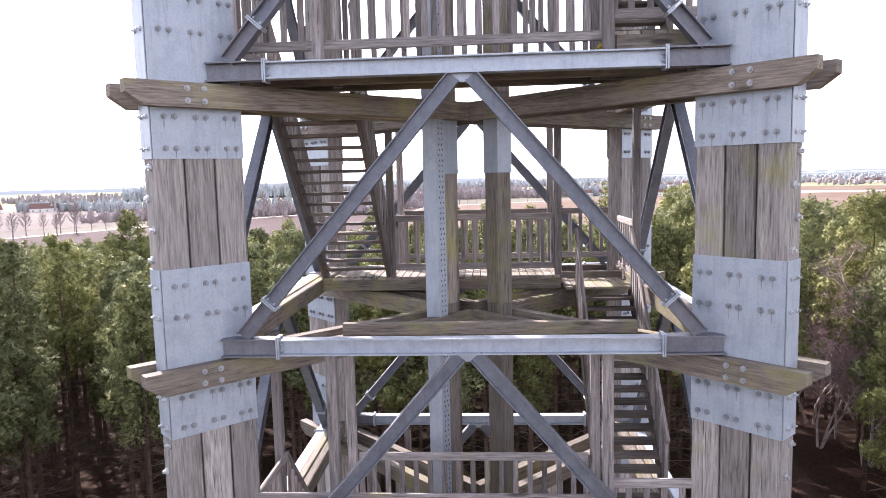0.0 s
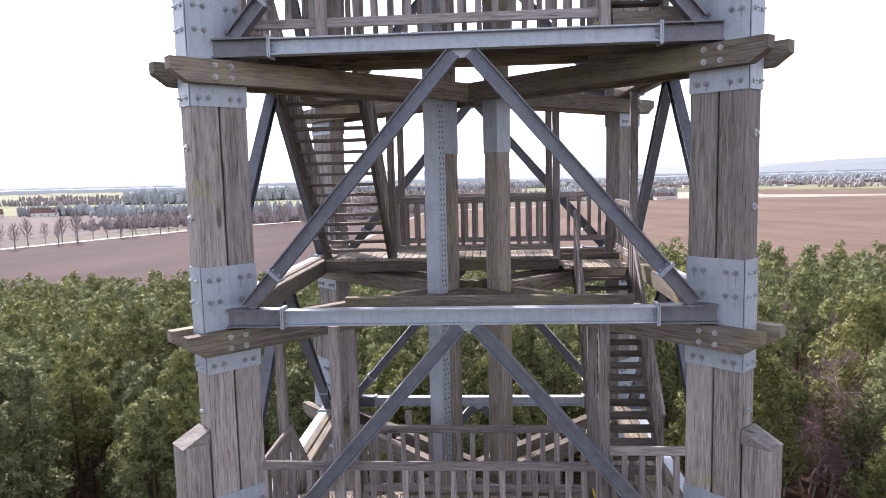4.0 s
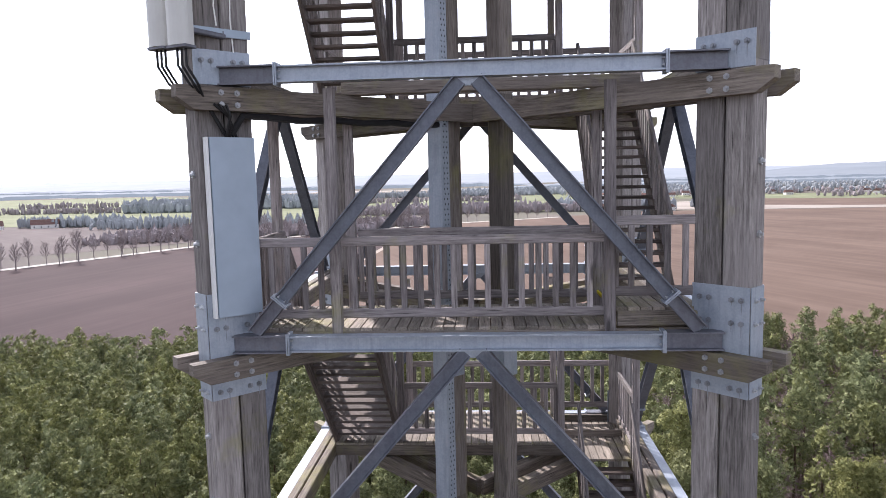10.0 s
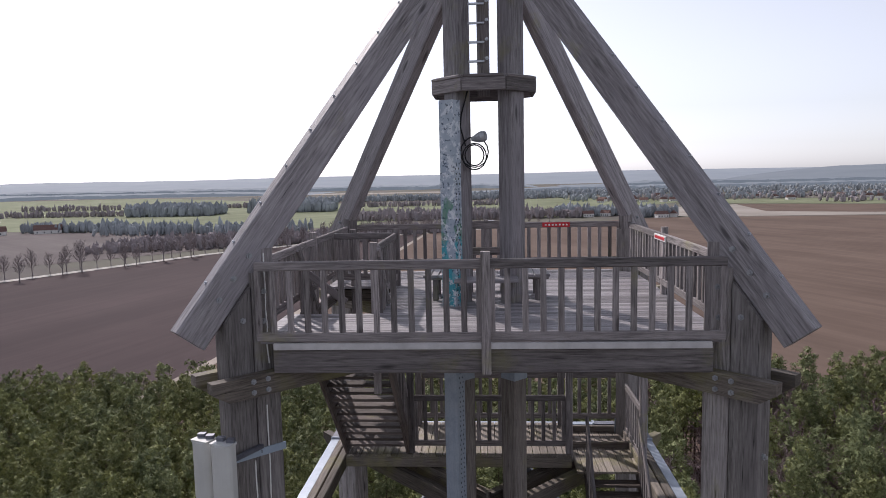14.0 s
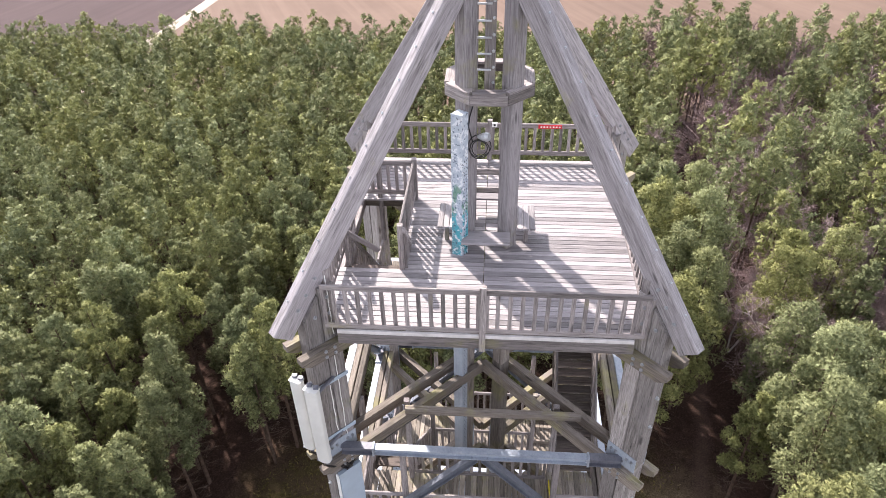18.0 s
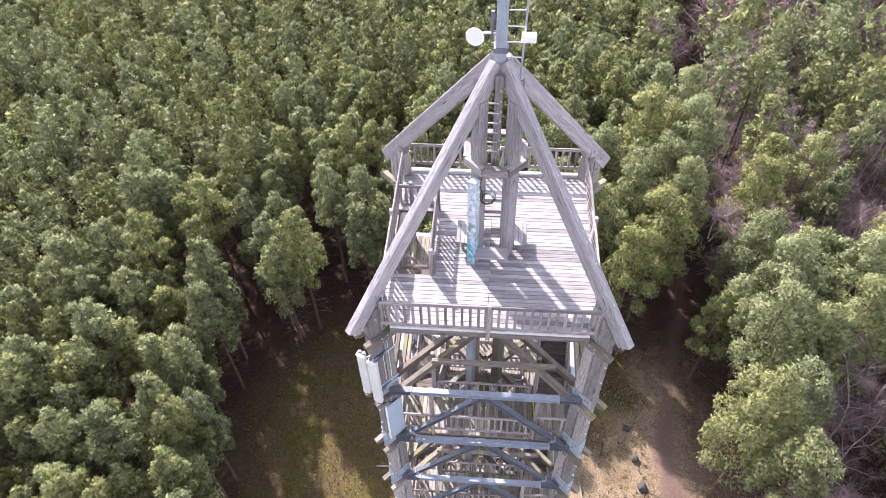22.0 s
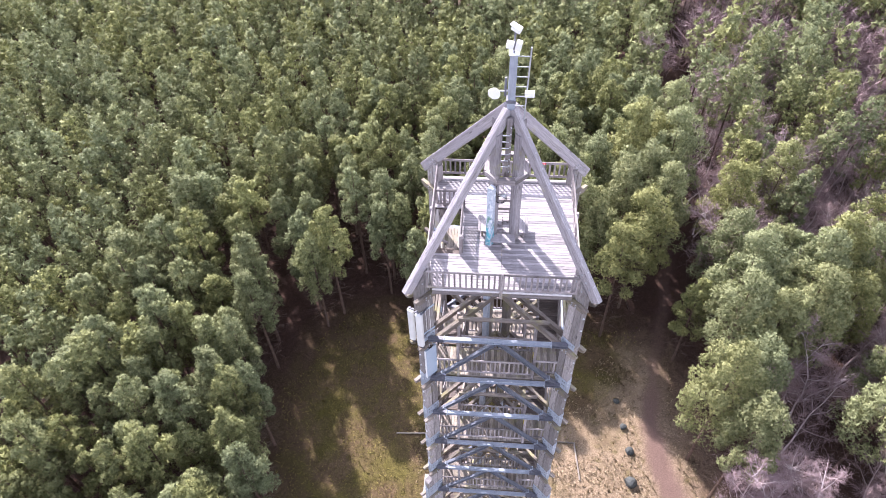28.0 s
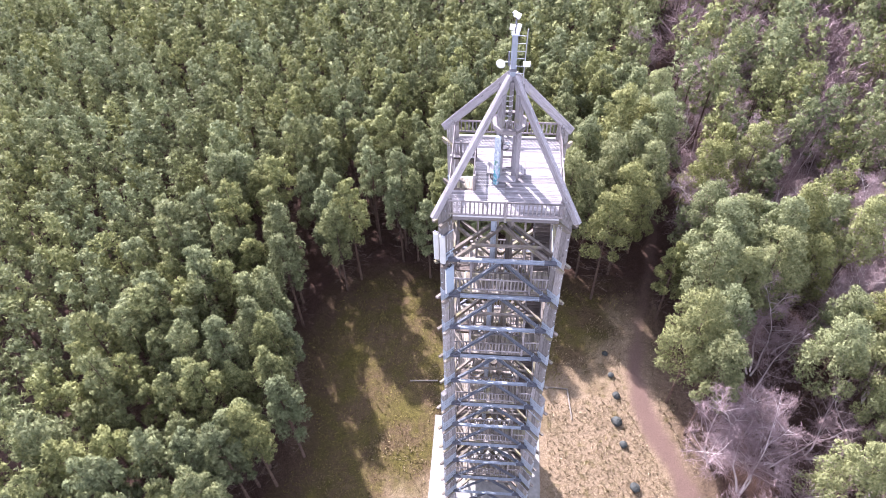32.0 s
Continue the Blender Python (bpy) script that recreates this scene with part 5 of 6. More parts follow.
def roadside_kind(seed, h, twigs=26):
    """A bare roadside tree with a short trunk, rising limbs and a rounded head of branches."""
    rng = np.random.default_rng(seed)
    stem, twig = bmesh.new(), []
    bm_tube(stem, [(0, 0, 0), (0.1, 0, h * 0.3), (0.1, 0.1, h * 0.6), (0, 0.1, h * 0.9)], [0.32, 0.26, 0.16, 0.04], 6)
    for i in range(22):
        f = 0.25 + 0.6 * i / 22
        ang = i * 2.4
        ln = h * 0.4 * (1.15 - f) ** 0.7 * rng.uniform(0.8, 1.15)
        a = Vector((0.05, 0.05, h * f))
        b = a + Vector((math.cos(ang) * 0.6, math.sin(ang) * 0.6, 0.62)) * ln * 0.55
        c = b + Vector((math.cos(ang) * 0.45, math.sin(ang) * 0.45, 0.9)) * ln * 0.45
        bm_tube(stem, [a, b, c], [0.11, 0.07, 0.03], 4, False)
        for j in range(twigs):
            t = rng.uniform(0.2, 1)
            p = a.lerp(b, t / 0.55) if t < 0.55 else b.lerp(c, (t - 0.55) / 0.45)
            q = p + (Vector(rng.normal(size=3)) * 0.5 + Vector((math.cos(ang) * 0.5, math.sin(ang) * 0.5, 0.6))) * ln * rng.uniform(0.2, 0.42)
            w = Vector(rng.normal(size=3)).cross(q - p).normalized() * 0.06
            twig += [p - w, p + w, q]
    me = bpy.data.meshes.new("trunk")
    stem.to_mesh(me)
    stem.free()
    me.materials.append(HAZED_AVENUE_TWIGS)
    return me, poly_mesh("twig_crown", [tuple(q) for q in twig], HAZED_AVENUE_TWIGS, None, 3)


def birch_kind(seed, h, stems=1):
    """A bare birch: pale stems and limbs, branches that bow outwards and a haze of fine twigs."""
    rng = np.random.default_rng(seed)
    stem, twig = bmesh.new(), []

    def ribbon(a, b, w0):
        s = Vector(rng.normal(size=3)).cross(b - a).normalized()
        twig.extend((a - s * w0, a + s * w0, b))

    def limb(p, way, ln, bow, n=4):
        pts = [p]
        for _ in range(n):
            way = (way + Vector(rng.normal(size=3)) * 0.16 + Vector((0, 0, bow))).normalized()
            pts.append(pts[-1] + way * ln / n)
        return pts

    def on(pts, t):
        k = min(t, 0.999) * (len(pts) - 1)
        return pts[int(k)].lerp(pts[int(k) + 1], k - int(k)), (pts[int(k) + 1] - pts[int(k)]).normalized()

    for s in range(stems):
        a0 = s * 2.4 + seed
        tilt = 0.1 if stems == 1 else 0.22
        spine = limb(Vector((0.25 * math.cos(a0) * (stems > 1), 0.25 * math.sin(a0) * (stems > 1), 0)), Vector((tilt * math.cos(a0), tilt * math.sin(a0), 1)), h * (1 - 0.12 * s), 0.06, 7)
        bm_tube(stem, spine, [0.11, 0.095, 0.08, 0.065, 0.05, 0.036, 0.022, 0.01], 7)
        n1 = 24 if stems == 1 else 15
        for i in range(n1):
            f = 0.28 + 0.68 * i / n1
            p, d = on(spine, f)
            ang = i * 2.4 + rng.uniform(-0.5, 0.5)
            ln = h * 0.3 * (1.1 - f) ** 0.6 * rng.uniform(0.75, 1.2)
            lim = limb(p, Vector((math.cos(ang), math.sin(ang), 0.75)), ln, 0.05)
            bm_tube(stem, lim, [0.032, 0.024, 0.017, 0.011, 0.006], 4, False)
            for j in range(8):
                q, d1 = on(lim, 0.25 + 0.75 * j / 8)
                br = limb(q, d1 * 0.8 + Vector(rng.normal(size=3)) * 0.55, ln * rng.uniform(0.25, 0.45), 0.02, 3)
                for u, v in zip(br, br[1:]):
                    ribbon(u, v, 0.018)
                for _ in range(8):
                    r, d2 = on(br, rng.uniform(0.2, 1))
                    tw = limb(r, d2 * 0.7 + Vector(rng.normal(size=3)) * 0.6, ln * rng.uniform(0.12, 0.24), -0.08, 2)
                    for u, v in zip(tw, tw[1:]):
                        ribbon(u, v, 0.014)
                    for _ in range(3):
                        r2, d3 = on(tw, rng.uniform(0.2, 1))
                        ribbon(r2, r2 + (d3 * 0.7 + Vector(rng.normal(size=3)) * 0.6) * ln * 0.13, 0.012)
    me = bpy.data.meshes.new("trunk")
    stem.to_mesh(me)
    stem.free()
    me.materials.append(BIRCH)
    return me, poly_mesh("twig_crown", [tuple(q) for q in twig], TWIGS, None, 3)


BIRCHES = [birch_kind(31, 15.5), birch_kind(32, 13.5, 2), birch_kind(33, 15.0, 3)]


def plant(name, kind, x, y, scale, spin, label, group, crown_name="crown"):
    at = (x, y, fall(x, y) - 0.06)
    t = thing(name, label, "tree", group, at=at)
    t.rotation_euler = (0, 0, spin)
    t.scale = (scale, scale, scale)
    WORLD[t] = Matrix.LocRotScale(at, Euler((0, 0, spin)), (scale,) * 3)
    for nm, me in zip(("trunk", crown_name, "dead_wood"), kind):
        ob = new(nm, me)
        ob.parent = t
    return t


BARE = [(27.8, 31.5, 4.0), (31.4, 44.9, 4.5), (30.5, 51.4, 4.5), (40.6, 48.3, 5), (47.9, 53.6, 6), (39.6, 20.7, 4.5), (36.5, 37.0, 4.5), (24.9, 71.3, 5), (52, 66, 8), (36, 70, 6), (60, 84, 9), (44, 30, 5), (38, -2, 5), (40, 9, 4)]


def bare_zone(x, y):
    """Patches east of the track where leafless birches stand among the pines."""
    return any(math.hypot(x - a, y - b) < r * 0.6 for a, b, r in BARE)


# thin places in the stand, through which the low sun reaches the clearing
LANES = ((-9.0, 4.0, 1.2), (-4.5, 12.0, 1.0))
spots = []
gx = 3.05
for j in range(-19, 43):
    for i in range(-46, 45):
        x = (i + 0.5 * (j % 2)) * gx + RNG.uniform(-0.95, 0.95)
        y = j * gx * 0.9 + RNG.uniform(-0.95, 0.95)
        edge = 111.0 + 1.5 * math.sin(x * 0.09) + 1.5 * math.sin(x * 0.31)
        if y > edge or in_clearing(x, y) or path_distance(x, y) < (2.6 if y < 20 else 2.1):
            continue
        if abs(x) > 30 + 0.75 * max(0, y + 30):
            continue
        if y < -2 and (abs(x) < 16 or y < -50):
            continue
        if any(abs((x - ax) * 0.83 + (y - ay) * 0.56) < hw and 11 < (y - ay) * 0.83 - (x - ax) * 0.56 < 27 for ax, ay, hw in LANES):
            continue
        spots.append((math.hypot(x, y * 0.8 - 6), x, y))
EAST_PINES = [(18.6, 9.0), (22.0, 11.2), (19.9, 5.4), (30.9, 8.2), (28.9, -3.6), (29.0, 21.8), (31.6, 19.4), (24.3, 15.9), (26.0, 24.8), (22.6, 25.4), (34.9, 25.4), (37.4, 22.8), (11.6, 22.4), (14.0, 26.6), (12.6, 30.2), (23.3, 31.0), (10.0, 25.8), (7.6, 27.4), (33.6, 13.2), (27.6, 17.8), (34.8, 3.4), (33.4, -6.2), (36.2, 8.6), (21.4, 16.6), (22.8, 20.9)]
EAST_BIRCHES = [(21.8, 2.8), (24.3, -0.2), (25.8, 5.6), (28.0, 2.9), (25.4, -2.6), (31.8, 4.2), (23.4, -6.0), (31.2, 16.6), (28.3, 13.6), (27.8, 31.5), (30.4, 28.6), (26.6, 9.6)]
spots = [p for p in spots if not (17 < p[1] < 34.5 and -11 < p[2] < 22.5) and all(math.hypot(p[1] - q[0], p[2] - q[1]) > 2.5 for q in EAST_PINES + EAST_BIRCHES)] + [(0.01 * i, *q) for i, q in enumerate(EAST_PINES)]
spots.sort()
near, far_pines, bare = [], [], []
for dist_, x, y in spots:
    r = RNG.random()
    if dist_ > 0.5 and (bare_zone(x, y) or x > 21 and y > 14 and r < 0.34):
        bare.append((x, y))
    elif x > 21 and y > 14 and dist_ > 0.5 and r > 0.88:
        continue
    elif len(near) < 300:
        near.append((x, y))
    else:
        far_pines.append((x, y))
placed = []
for x, y in near:
    east = x > 14
    edge = not east and any(in_clearing(x + p, y + q) for p in (0, 3, 6) for q in (-5, -2, 0, 2))
    deep = len(placed) >= 110
    kind = BIG_PINES[int(RNG.integers(3))] if (x, y) in EAST_PINES or east and RNG.random() < 0.4 else EDGE_PINES[int(RNG.integers(3))] if edge else (DEEP_PINES if deep else PINES)[int(RNG.integers(6))]
    placed.append(1)
    plant("pine_tree", kind, x, y, RNG.uniform(0.84, 1.06), RNG.uniform(0, 6.28), "green Scots pine with a bare lower trunk in the forest", "pines of the forest")
plant("pine_tree", EDGE_PINES[1], 18.9, 20.0, 0.88, 1.0, "short green Scots pine beside the dirt track", "pines of the forest")
for x, y in EAST_BIRCHES + bare[:70]:
    plant("birch_tree", BIRCHES[int(RNG.integers(3))], x, y, RNG.uniform(0.8, 1.05), RNG.uniform(0, 6.28), "leafless birch with pale stem and purple-brown twigs", "bare birches", "twig_crown")

# the rest of the forest, joined
chunks, norms, tv, tf = [], [], [], []
base_sets = []
for k in range(8):
    rng = np.random.default_rng(50 + k)
    c, o = crown_points(rng, 16.0, 7.8, rng.uniform(1.6, 2.1), 26, 30, 1.1) if k < 4 else crown_points(rng, 16.0, 9.2, rng.uniform(1.6, 2.1), 20, 16, 1.3)
    base_sets.append(sprays(c, 0.28 if k < 4 else 0.42, rng, o))
for x, y in far_pines:
    b, bn = base_sets[int(RNG.integers(4)) + (4 if y > 60 else 0)]
    s, a = RNG.uniform(0.8, 1.02) * (1.2 if x > 24 and y > 40 else 1.0), RNG.uniform(0, 6.28)
    ca, sa = math.cos(a) * s, math.sin(a) * s
    zg = fall(x, y)
    chunks.append(np.stack([b[:, 0] * ca - b[:, 1] * sa + x, b[:, 0] * sa + b[:, 1] * ca + y, b[:, 2] * s + zg], 1))
    norms.append(np.stack([bn[:, 0] * ca / s - bn[:, 1] * sa / s, bn[:, 0] * sa / s + bn[:, 1] * ca / s, bn[:, 2]], 1))
    n0 = len(tv)
    for z, r in ((zg - 0.1, 0.16), (zg + 11 * s, 0.09)):
        tv += [(x + r * math.cos(q * math.pi / 2), y + r * math.sin(q * math.pi / 2), z) for q in range(4)]
    tf += [(n0 + q, n0 + (q + 1) % 4, n0 + 4 + (q + 1) % 4, n0 + 4 + q) for q in range(4)]
wood_far = new("pine_forest", poly_mesh("pine_forest", np.concatenate(chunks), FAR_NEEDLES, np.concatenate(norms), 3))
tagged(wood_far, "dense green pine forest out to the fields", "forest", kind="stuff")
stems_far = new("pine_forest_trunks", mesh_from("pine_forest_trunks", tv, tf, BARK))
tagged(stems_far, "bare reddish trunks of the pine forest", "forest", kind="stuff")


# bare birches deeper in the eastern wood, joined
thickets = []
for k in range(3):
    me = roadside_kind(70 + k, 13.5 + k, 34)[1]
    co = np.zeros(3 * len(me.vertices), np.float32)
    me.vertices.foreach_get("co", co)
    thickets.append(co.reshape(-1, 3))
    bpy.data.meshes.remove(me)
chunks = []
for x, y in bare[70:]:
    b = thickets[int(RNG.integers(3))]
    s, a = RNG.uniform(0.8, 1.1), RNG.uniform(0, 6.28)
    ca, sa = math.cos(a) * s, math.sin(a) * s
    chunks.append(np.stack([b[:, 0] * ca - b[:, 1] * sa + x, b[:, 0] * sa + b[:, 1] * ca + y, b[:, 2] * s + fall(x, y)], 1))
tagged(new("birch_thicket", poly_mesh("birch_thicket", np.concatenate(chunks), THICKET, None, 3)), "bare purple-brown birches among the pines", "forest", kind="stuff")


# ---- far country ----
def along_line(pts, gap, off, rng):
    res = []
    for a, b in zip(pts, pts[1:]):
        a, b = Vector(a), Vector(b)
        d = (b - a)
        n = Vector((-d.y, d.x)).normalized()
        for i in range(int(d.length / gap)):
            p = a + d * (i + 0.5 + rng.uniform(-0.35, 0.35)) * gap / d.length + n * (off + rng.uniform(-1, 1))
            res.append((p.x, p.y))
    return res


rng = np.random.default_rng(77)
LINE = [out(*p) for p in ROAD]
ROADSIDE = [roadside_kind(61, 15.0), roadside_kind(62, 17.0), roadside_kind(63, 13.5)]
for x, y in along_line(LINE[1:], 10.0, 7.0, rng) + along_line(LINE[1:7], 17.0, -6.5, rng):
    plant("roadside_tree", ROADSIDE[int(rng.integers(3))], x, y, rng.uniform(0.85, 1.3), rng.uniform(0, 6.28), "bare grey-brown tree standing along the country road", "trees along the road", "twig_crown")

bm = bmesh.new()
bmesh.ops.create_icosphere(bm, subdivisions=1, radius=1.0)
BALL_V = np.array([v.co[:] for v in bm.verts])
BALL_F = np.array([[v.index for v in f.verts] for f in bm.faces])
bm.free()


def wood_of(label, spots_, h0, h1, material, spiky=0.3, slim=0.24):
    """Far trees as ragged crowns standing close together, joined; each spot is a tree."""
    v, f = [], []
    for i, (x, y) in enumerate(spots_):
        h = rng.uniform(h0, h1)
        r = h * slim * rng.uniform(0.7, 1.2)
        q = BALL_V * (1 + spiky * rng.normal(size=(len(BALL_V), 1))) * (r, r, h * 0.55)
        v.append(q + (x, y, PLAIN + h * 0.48))
        f.append(BALL_F + i * len(BALL_V))
    me = bpy.data.meshes.new("far_wood")
    me.from_pydata(np.concatenate(v).tolist(), [], np.concatenate(f).tolist())
    me.materials.append(material)
    me.update()
    return tagged(new("far_wood", me), label, "forest", kind="stuff")


def scatter(x0, x1, y0, y1, n, skew=0.0):
    return [(x, rng.uniform(y0, y1) + skew * (x - x0)) for x in rng.uniform(x0, x1, n)]


def ellipse(x, y, rx, ry, n):
    a, r = rng.uniform(0, 6.283, n), np.sqrt(rng.uniform(0, 1, n))
    return list(zip(x + rx * r * np.cos(a), y + ry * r * np.sin(a)))


wood_of("bare brown scrub behind the road", scatter(-300, -95, 470, 560, 1260, 0.35), 4, 8, HAZED_TWIGS, 0.4)
wood_of("bare brown scrub along the road", scatter(-120, -40, 590, 650, 390, 0.3), 4, 8, HAZED_TWIGS, 0.4)
wood_of("dark conifers round the farm", scatter(-500, -390, 690, 715, 180) + scatter(-390, -180, 640, 700, 330, -0.1) + ellipse(-415, 720, 14, 10, 42), 6, 12, HAZED_WOOD, 0.3, 0.2)
wood_of("dark block of woodland in the meadow", scatter(-545, -415, 985, 1060, 780), 12, 18, HAZED_WOOD)
wood_of("dark block of woodland in the meadow", scatter(-375, -250, 1040, 1110, 720, 0.1), 12, 18, HAZED_WOOD)
wood_of("rows of bare trees across the meadow", scatter(-760, -560, 1010, 1035, 150) + scatter(-900, -420, 1250, 1275, 240) + scatter(-240, 60, 1180, 1205, 180) + scatter(-200, 140, 880, 905, 150), 6, 11, HAZED_TWIGS, 0.4)
wood_of("hedges and trees beyond the fields", scatter(-160, 110, 800, 850, 510), 6, 12, HAZED_TWIGS, 0.4)
wood_of("hedges and trees beyond the fields", scatter(-520, 160, 1450, 1520, 780) + scatter(-100, 420, 1640, 1720, 600), 8, 14, HAZED_WOOD)
wood_of("trees round the white farmhouses", ellipse(190, 800, 26, 10, 78) + ellipse(130, 838, 50, 14, 120) + ellipse(270, 850, 20, 12, 60), 8, 15, HAZED_WOOD)
wood_of("trees among the houses of the village", scatter(150, 1150, 1250, 1420, 420) + scatter(100, 1400, 1480, 1900, 900), 7, 13, HAZED_WOOD, 0.25, 0.32)
wood_of("bare trees among the houses of the village", scatter(200, 1150, 1210, 1350, 300) + scatter(520, 900, 1060, 1110, 120), 6, 11, HAZED_TWIGS, 0.35, 0.3)


def ridge(name, x0, x1, y, h, depth, material, label):
    """A long low wooded rise with an uneven skyline."""
    v, f = [], []
    n = 220
    for i in range(n + 1):
        t = i / n
        x = x0 + (x1 - x0) * t
        z = (h - PLAIN) * min(1, 6 * t, 6 * (1 - t)) ** 0.7 * (0.94 + 0.12 * noise.noise(Vector((t * 9, h, 0))) + 0.012 * noise.noise(Vector((t * 160, h, 0)))) + PLAIN
        v += [(x, y - depth, PLAIN - 1), (x, y - depth * 0.5, PLAIN + (z - PLAIN) * 0.62), (x, y, z), (x, y + 200, PLAIN - 1)]
    for i in range(n):
        for k in range(3):
            f.append((4 * i + k, 4 * i + 4 + k, 4 * i + 5 + k, 4 * i + 1 + k))
    ob = new(name, mesh_from(name, v, f, material, True))
    WORLD[ob] = Matrix()
    return tagged(ob, label, "hill", kind="structure")


def wood_band(x0, x1, y, depth, h, label):
    """A far wood as one low mass with an uneven top."""
    v, f = [], []
    n = 200
    for i in range(n + 1):
        x = x0 + (x1 - x0) * i / n
        e = min(1, 12 * i / n, 12 * (n - i) / n)
        t0 = h * (0.75 + 0.25 * noise.noise(Vector((i * 0.7, y, 0))) + 0.15 * noise.noise(Vector((i * 2.9, y, 4)))) * e
        yy = y + min(depth, 500) * 0.4 * noise.noise(Vector((i * 0.12, y, 8)))
        v += [(x, yy, PLAIN), (x, yy + 3, PLAIN + t0 * 0.8), (x, yy + depth * 0.3, PLAIN + t0), (x, yy + depth, PLAIN)]
    for i in range(n):
        for k in range(3):
            f.append((4 * i + k, 4 * i + 4 + k, 4 * i + 5 + k, 4 * i + 1 + k))
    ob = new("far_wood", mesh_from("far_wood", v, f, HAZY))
    WORLD[ob] = Matrix()
    return tagged(ob, label, "forest", kind="stuff")


wood_band(-4200, -560, 2150, 420, 17, "wide dark wood beyond the meadows")
wood_band(-2300, 200, 2700, 600, 20, "wooded country far off")
wood_band(-100, 3600, 2050, 300, 17, "wooded country behind the village")
wood_band(300, 4200, 2600, 500, 22, "wooded country far off")
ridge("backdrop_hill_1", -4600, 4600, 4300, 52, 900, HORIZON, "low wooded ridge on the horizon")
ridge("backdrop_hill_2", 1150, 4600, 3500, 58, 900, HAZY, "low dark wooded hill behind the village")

# village houses
HOUSE_WALL = plain("house_wall", (0.72, 0.69, 0.66), 0.9, 0, 0.1, 0.5)
HOUSE_ROOF = plain("house_roof", (0.17, 0.1, 0.085), 0.85, 0, 0.25, 0.7)
PANE = plain("house_pane", (0.05, 0.06, 0.07), 0.2, 0, 0.1)


def house(x, y, w, dpt, h, spin):
    t = thing("house", "small pale village house with a tiled gable roof", "house", "village houses", at=(x, y, PLAIN))
    m = Matrix.Translation((x, y, PLAIN)) @ Matrix.Rotation(spin, 4, "Z")
    bm = bmesh.new()
    bm_box(bm, (-w / 2, -dpt / 2, 0), (w / 2, dpt / 2, h))
    bm.transform(m)
    part("wall", bm, HOUSE_WALL, t)
    bm = bmesh.new()
    e = 0.5
    vs = [bm.verts.new(p) for p in ((-w / 2 - e, -dpt / 2 - e, h), (w / 2 + e, -dpt / 2 - e, h), (w / 2 + e, dpt / 2 + e, h), (-w / 2 - e, dpt / 2 + e, h), (-w / 2 - e, 0, h + dpt * 0.45), (w / 2 + e, 0, h + dpt * 0.45))]
    for f in ((0, 1, 5, 4), (2, 3, 4, 5), (0, 4, 3), (1, 2, 5), (3, 2, 1, 0)):
        bm.faces.new([vs[i] for i in f])
    bm.transform(m)
    part("roof", bm, HOUSE_ROOF, t)
    for i in range(4):
        bm = bmesh.new()
        xx = -w / 2 + w * (i + 0.5) / 4
        bm_box(bm, (xx - 0.6, -dpt / 2 - 0.05, 1.0), (xx + 0.6, -dpt / 2 - 0.01, 2.4))
        bm.transform(m)
        part("window", bm, PANE, t)


for i in range(34):
    x = rng.uniform(180, 1100)
    house(x, 1185 + rng.uniform(0, 1) ** 2 * 260, rng.uniform(9, 16), rng.uniform(7, 10), rng.uniform(3, 5), rng.uniform(-0.9, 0.9))
for x, y, w, spin in ((118, 815, 13, 0.2), (140, 822, 10, -0.5), (160, 808, 12, 0.1), (196, 782, 14, 0.3), (212, 792, 9, 1.2), (-20, 830, 10, 0.3), (-48, 846, 12, -0.2)):
    house(x, y, w, 8, 4.0, spin)
for x, y, w in ((-520, 668, 34), (-468, 690, 26)):
    house(x, y, w, 12, 4.0, 0.5)

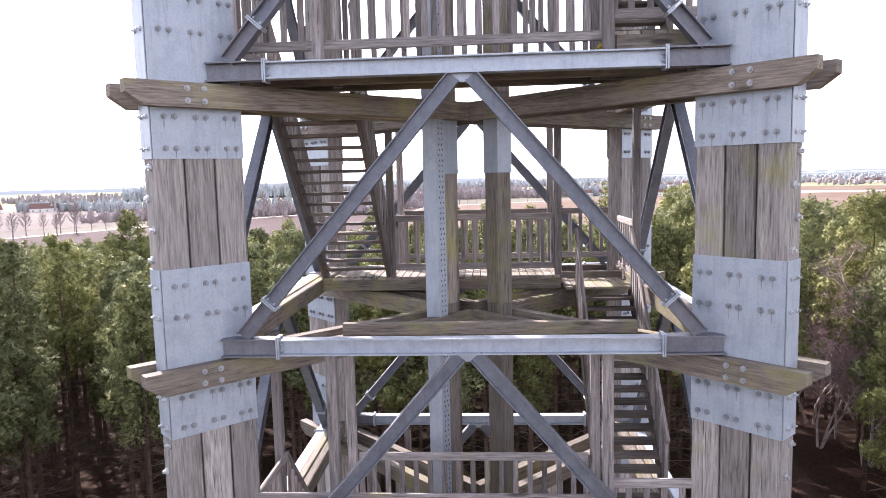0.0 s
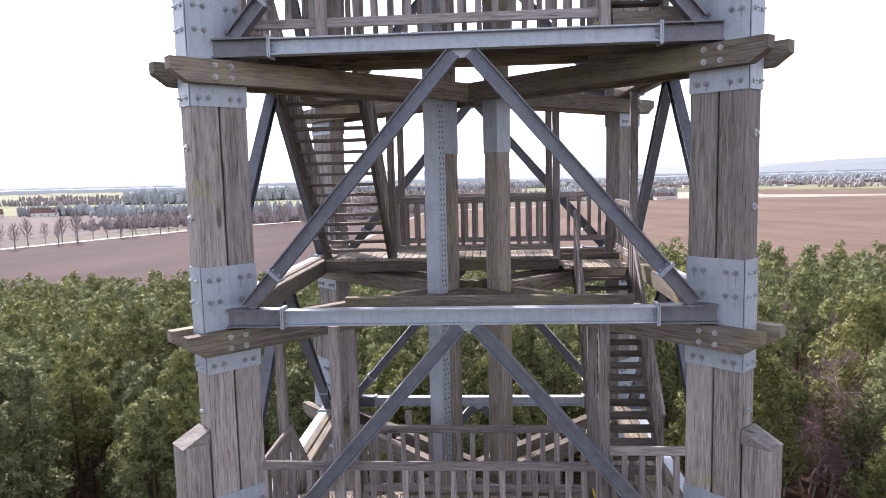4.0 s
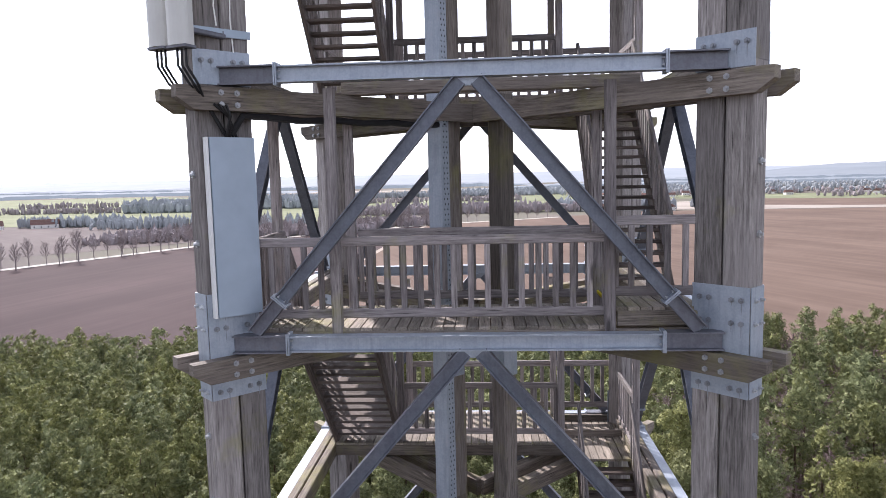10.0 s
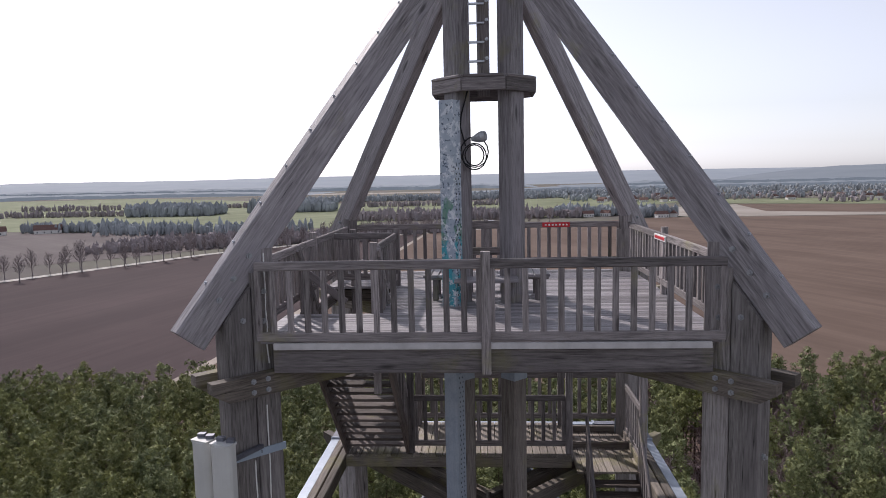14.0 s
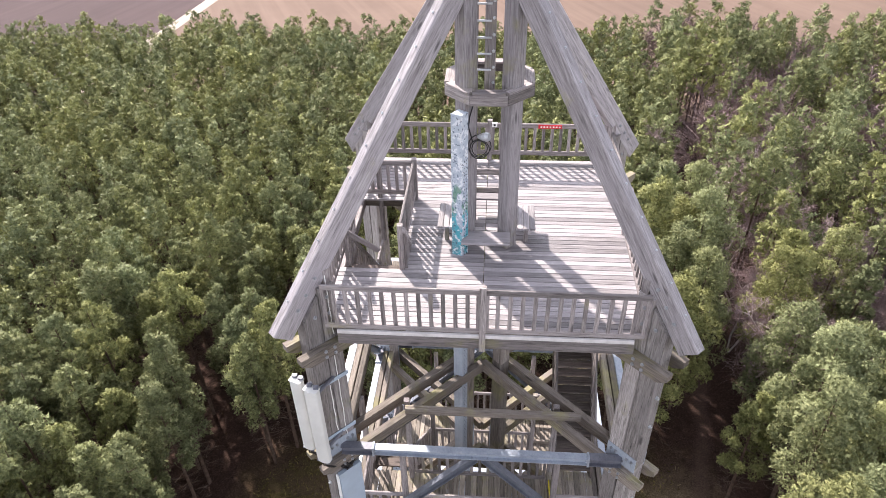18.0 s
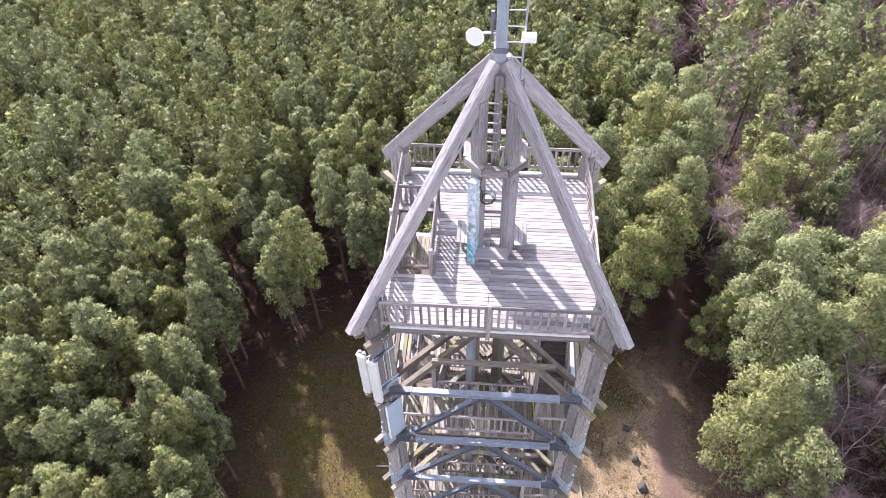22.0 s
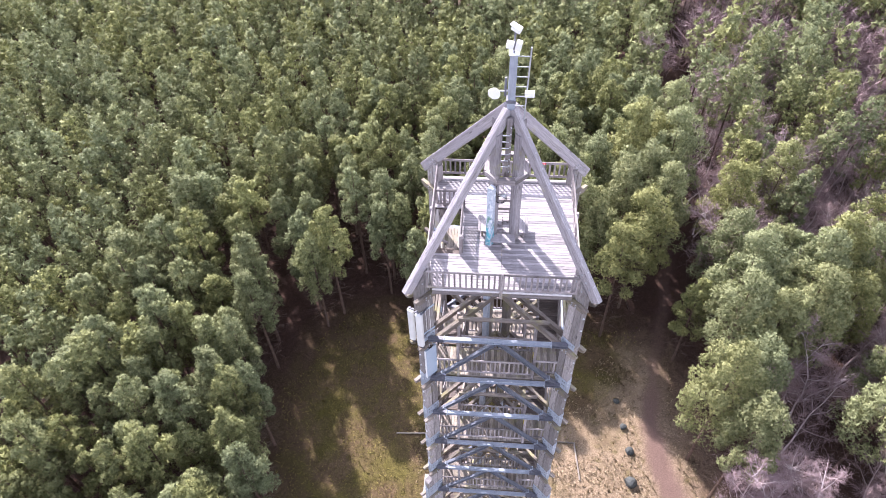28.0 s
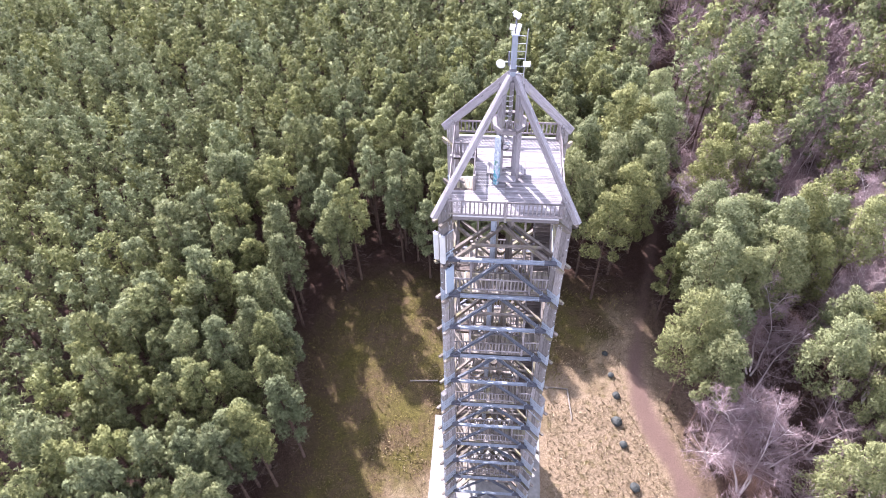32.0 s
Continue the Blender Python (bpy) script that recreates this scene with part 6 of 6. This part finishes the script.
# bins, stones and sandpit edging beside the track
BIN = plain("dark_stone", (0.055, 0.06, 0.056), 0.8, 0, 0.3, 5.0)
for i, (x, y, s) in enumerate(((13.35, 9.3, 0.42), (13.2, 6.3, 0.55), (13.6, 3.8, 0.4), (14.3, -0.6, 0.5), (13.0, 11.8, 0.35), (12.6, 14.5, 0.3))):
    st_ = thing("boulder", "dark grey boulder at the edge of the dirt track", "stone", "boulders along the track", at=(x, y, 0))
    bm = bmesh.new()
    bmesh.ops.create_icosphere(bm, subdivisions=2, radius=s)
    for v in bm.verts:
        v.co *= 1 + 0.28 * noise.noise(v.co * 2.2 + Vector((i * 7, 0, 0)))
        v.co.z *= 0.8
        v.co += Vector((x, y, s * 0.45))
    part("rock", bm, BIN, st_)
for a, b in (((5.6, 9.9, 0.09), (8.2, 9.8, 0.09)), ((8.25, 9.85, 0.09), (8.6, 6.2, 0.09)), ((-8.6, 9.7, 0.09), (-5.6, 9.9, 0.09))):
    lg = thing("edging_beam", "weathered timber edging beam lying in the grass", "beam", "edging beams", at=a)
    bar("beam", a, b, 0.14, 0.14, WOOD_PLANK, lg, chamfer=0.03)

# dry grass and moss tufts of the clearing, and twigs on the forest floor
DRY = foliage("dry_grass", (0.13, 0.092, 0.05), (0.44, 0.35, 0.23), 0.3)
MOSSG = foliage("mossy_grass", (0.075, 0.065, 0.02), (0.2, 0.165, 0.055), 0.3)


def tufts(name, count, size, keep, material, label):
    r = np.random.default_rng(91)
    c = []
    while len(c) < count:
        x, y = r.uniform(-22, 24), r.uniform(-16, 24)
        if in_clearing(x, y) and path_distance(x, y) > 1.5 and max(abs(x), abs(y)) > 6.0 and keep(x, y, r):
            c.append((x, y, 0.07 + fall(x, y)))
    c = np.array(c)
    o = r.normal(size=(count, 3)) * 0.6 + (0, 0, 1)
    v, nv = leaf_quads(c, size, r, o)
    ob = new(name, quads_mesh(name, v, material, nv))
    return tagged(ob, label, "grass", kind="stuff")


tufts("dry_grass", 16000, 0.17, lambda x, y, r: noise.noise(Vector((x * 0.25, y * 0.25, 1))) + 0.04 * (x - y) + r.normal() * 0.25 > -0.05, DRY, "tufts of straw-coloured dry grass in the clearing")
tufts("moss_grass", 12000, 0.14, lambda x, y, r: noise.noise(Vector((x * 0.2, y * 0.2, 6))) - 0.05 * x + 0.02 * y + r.normal() * 0.15 > 0.15, MOSSG, "mossy green and brown grass in the clearing")
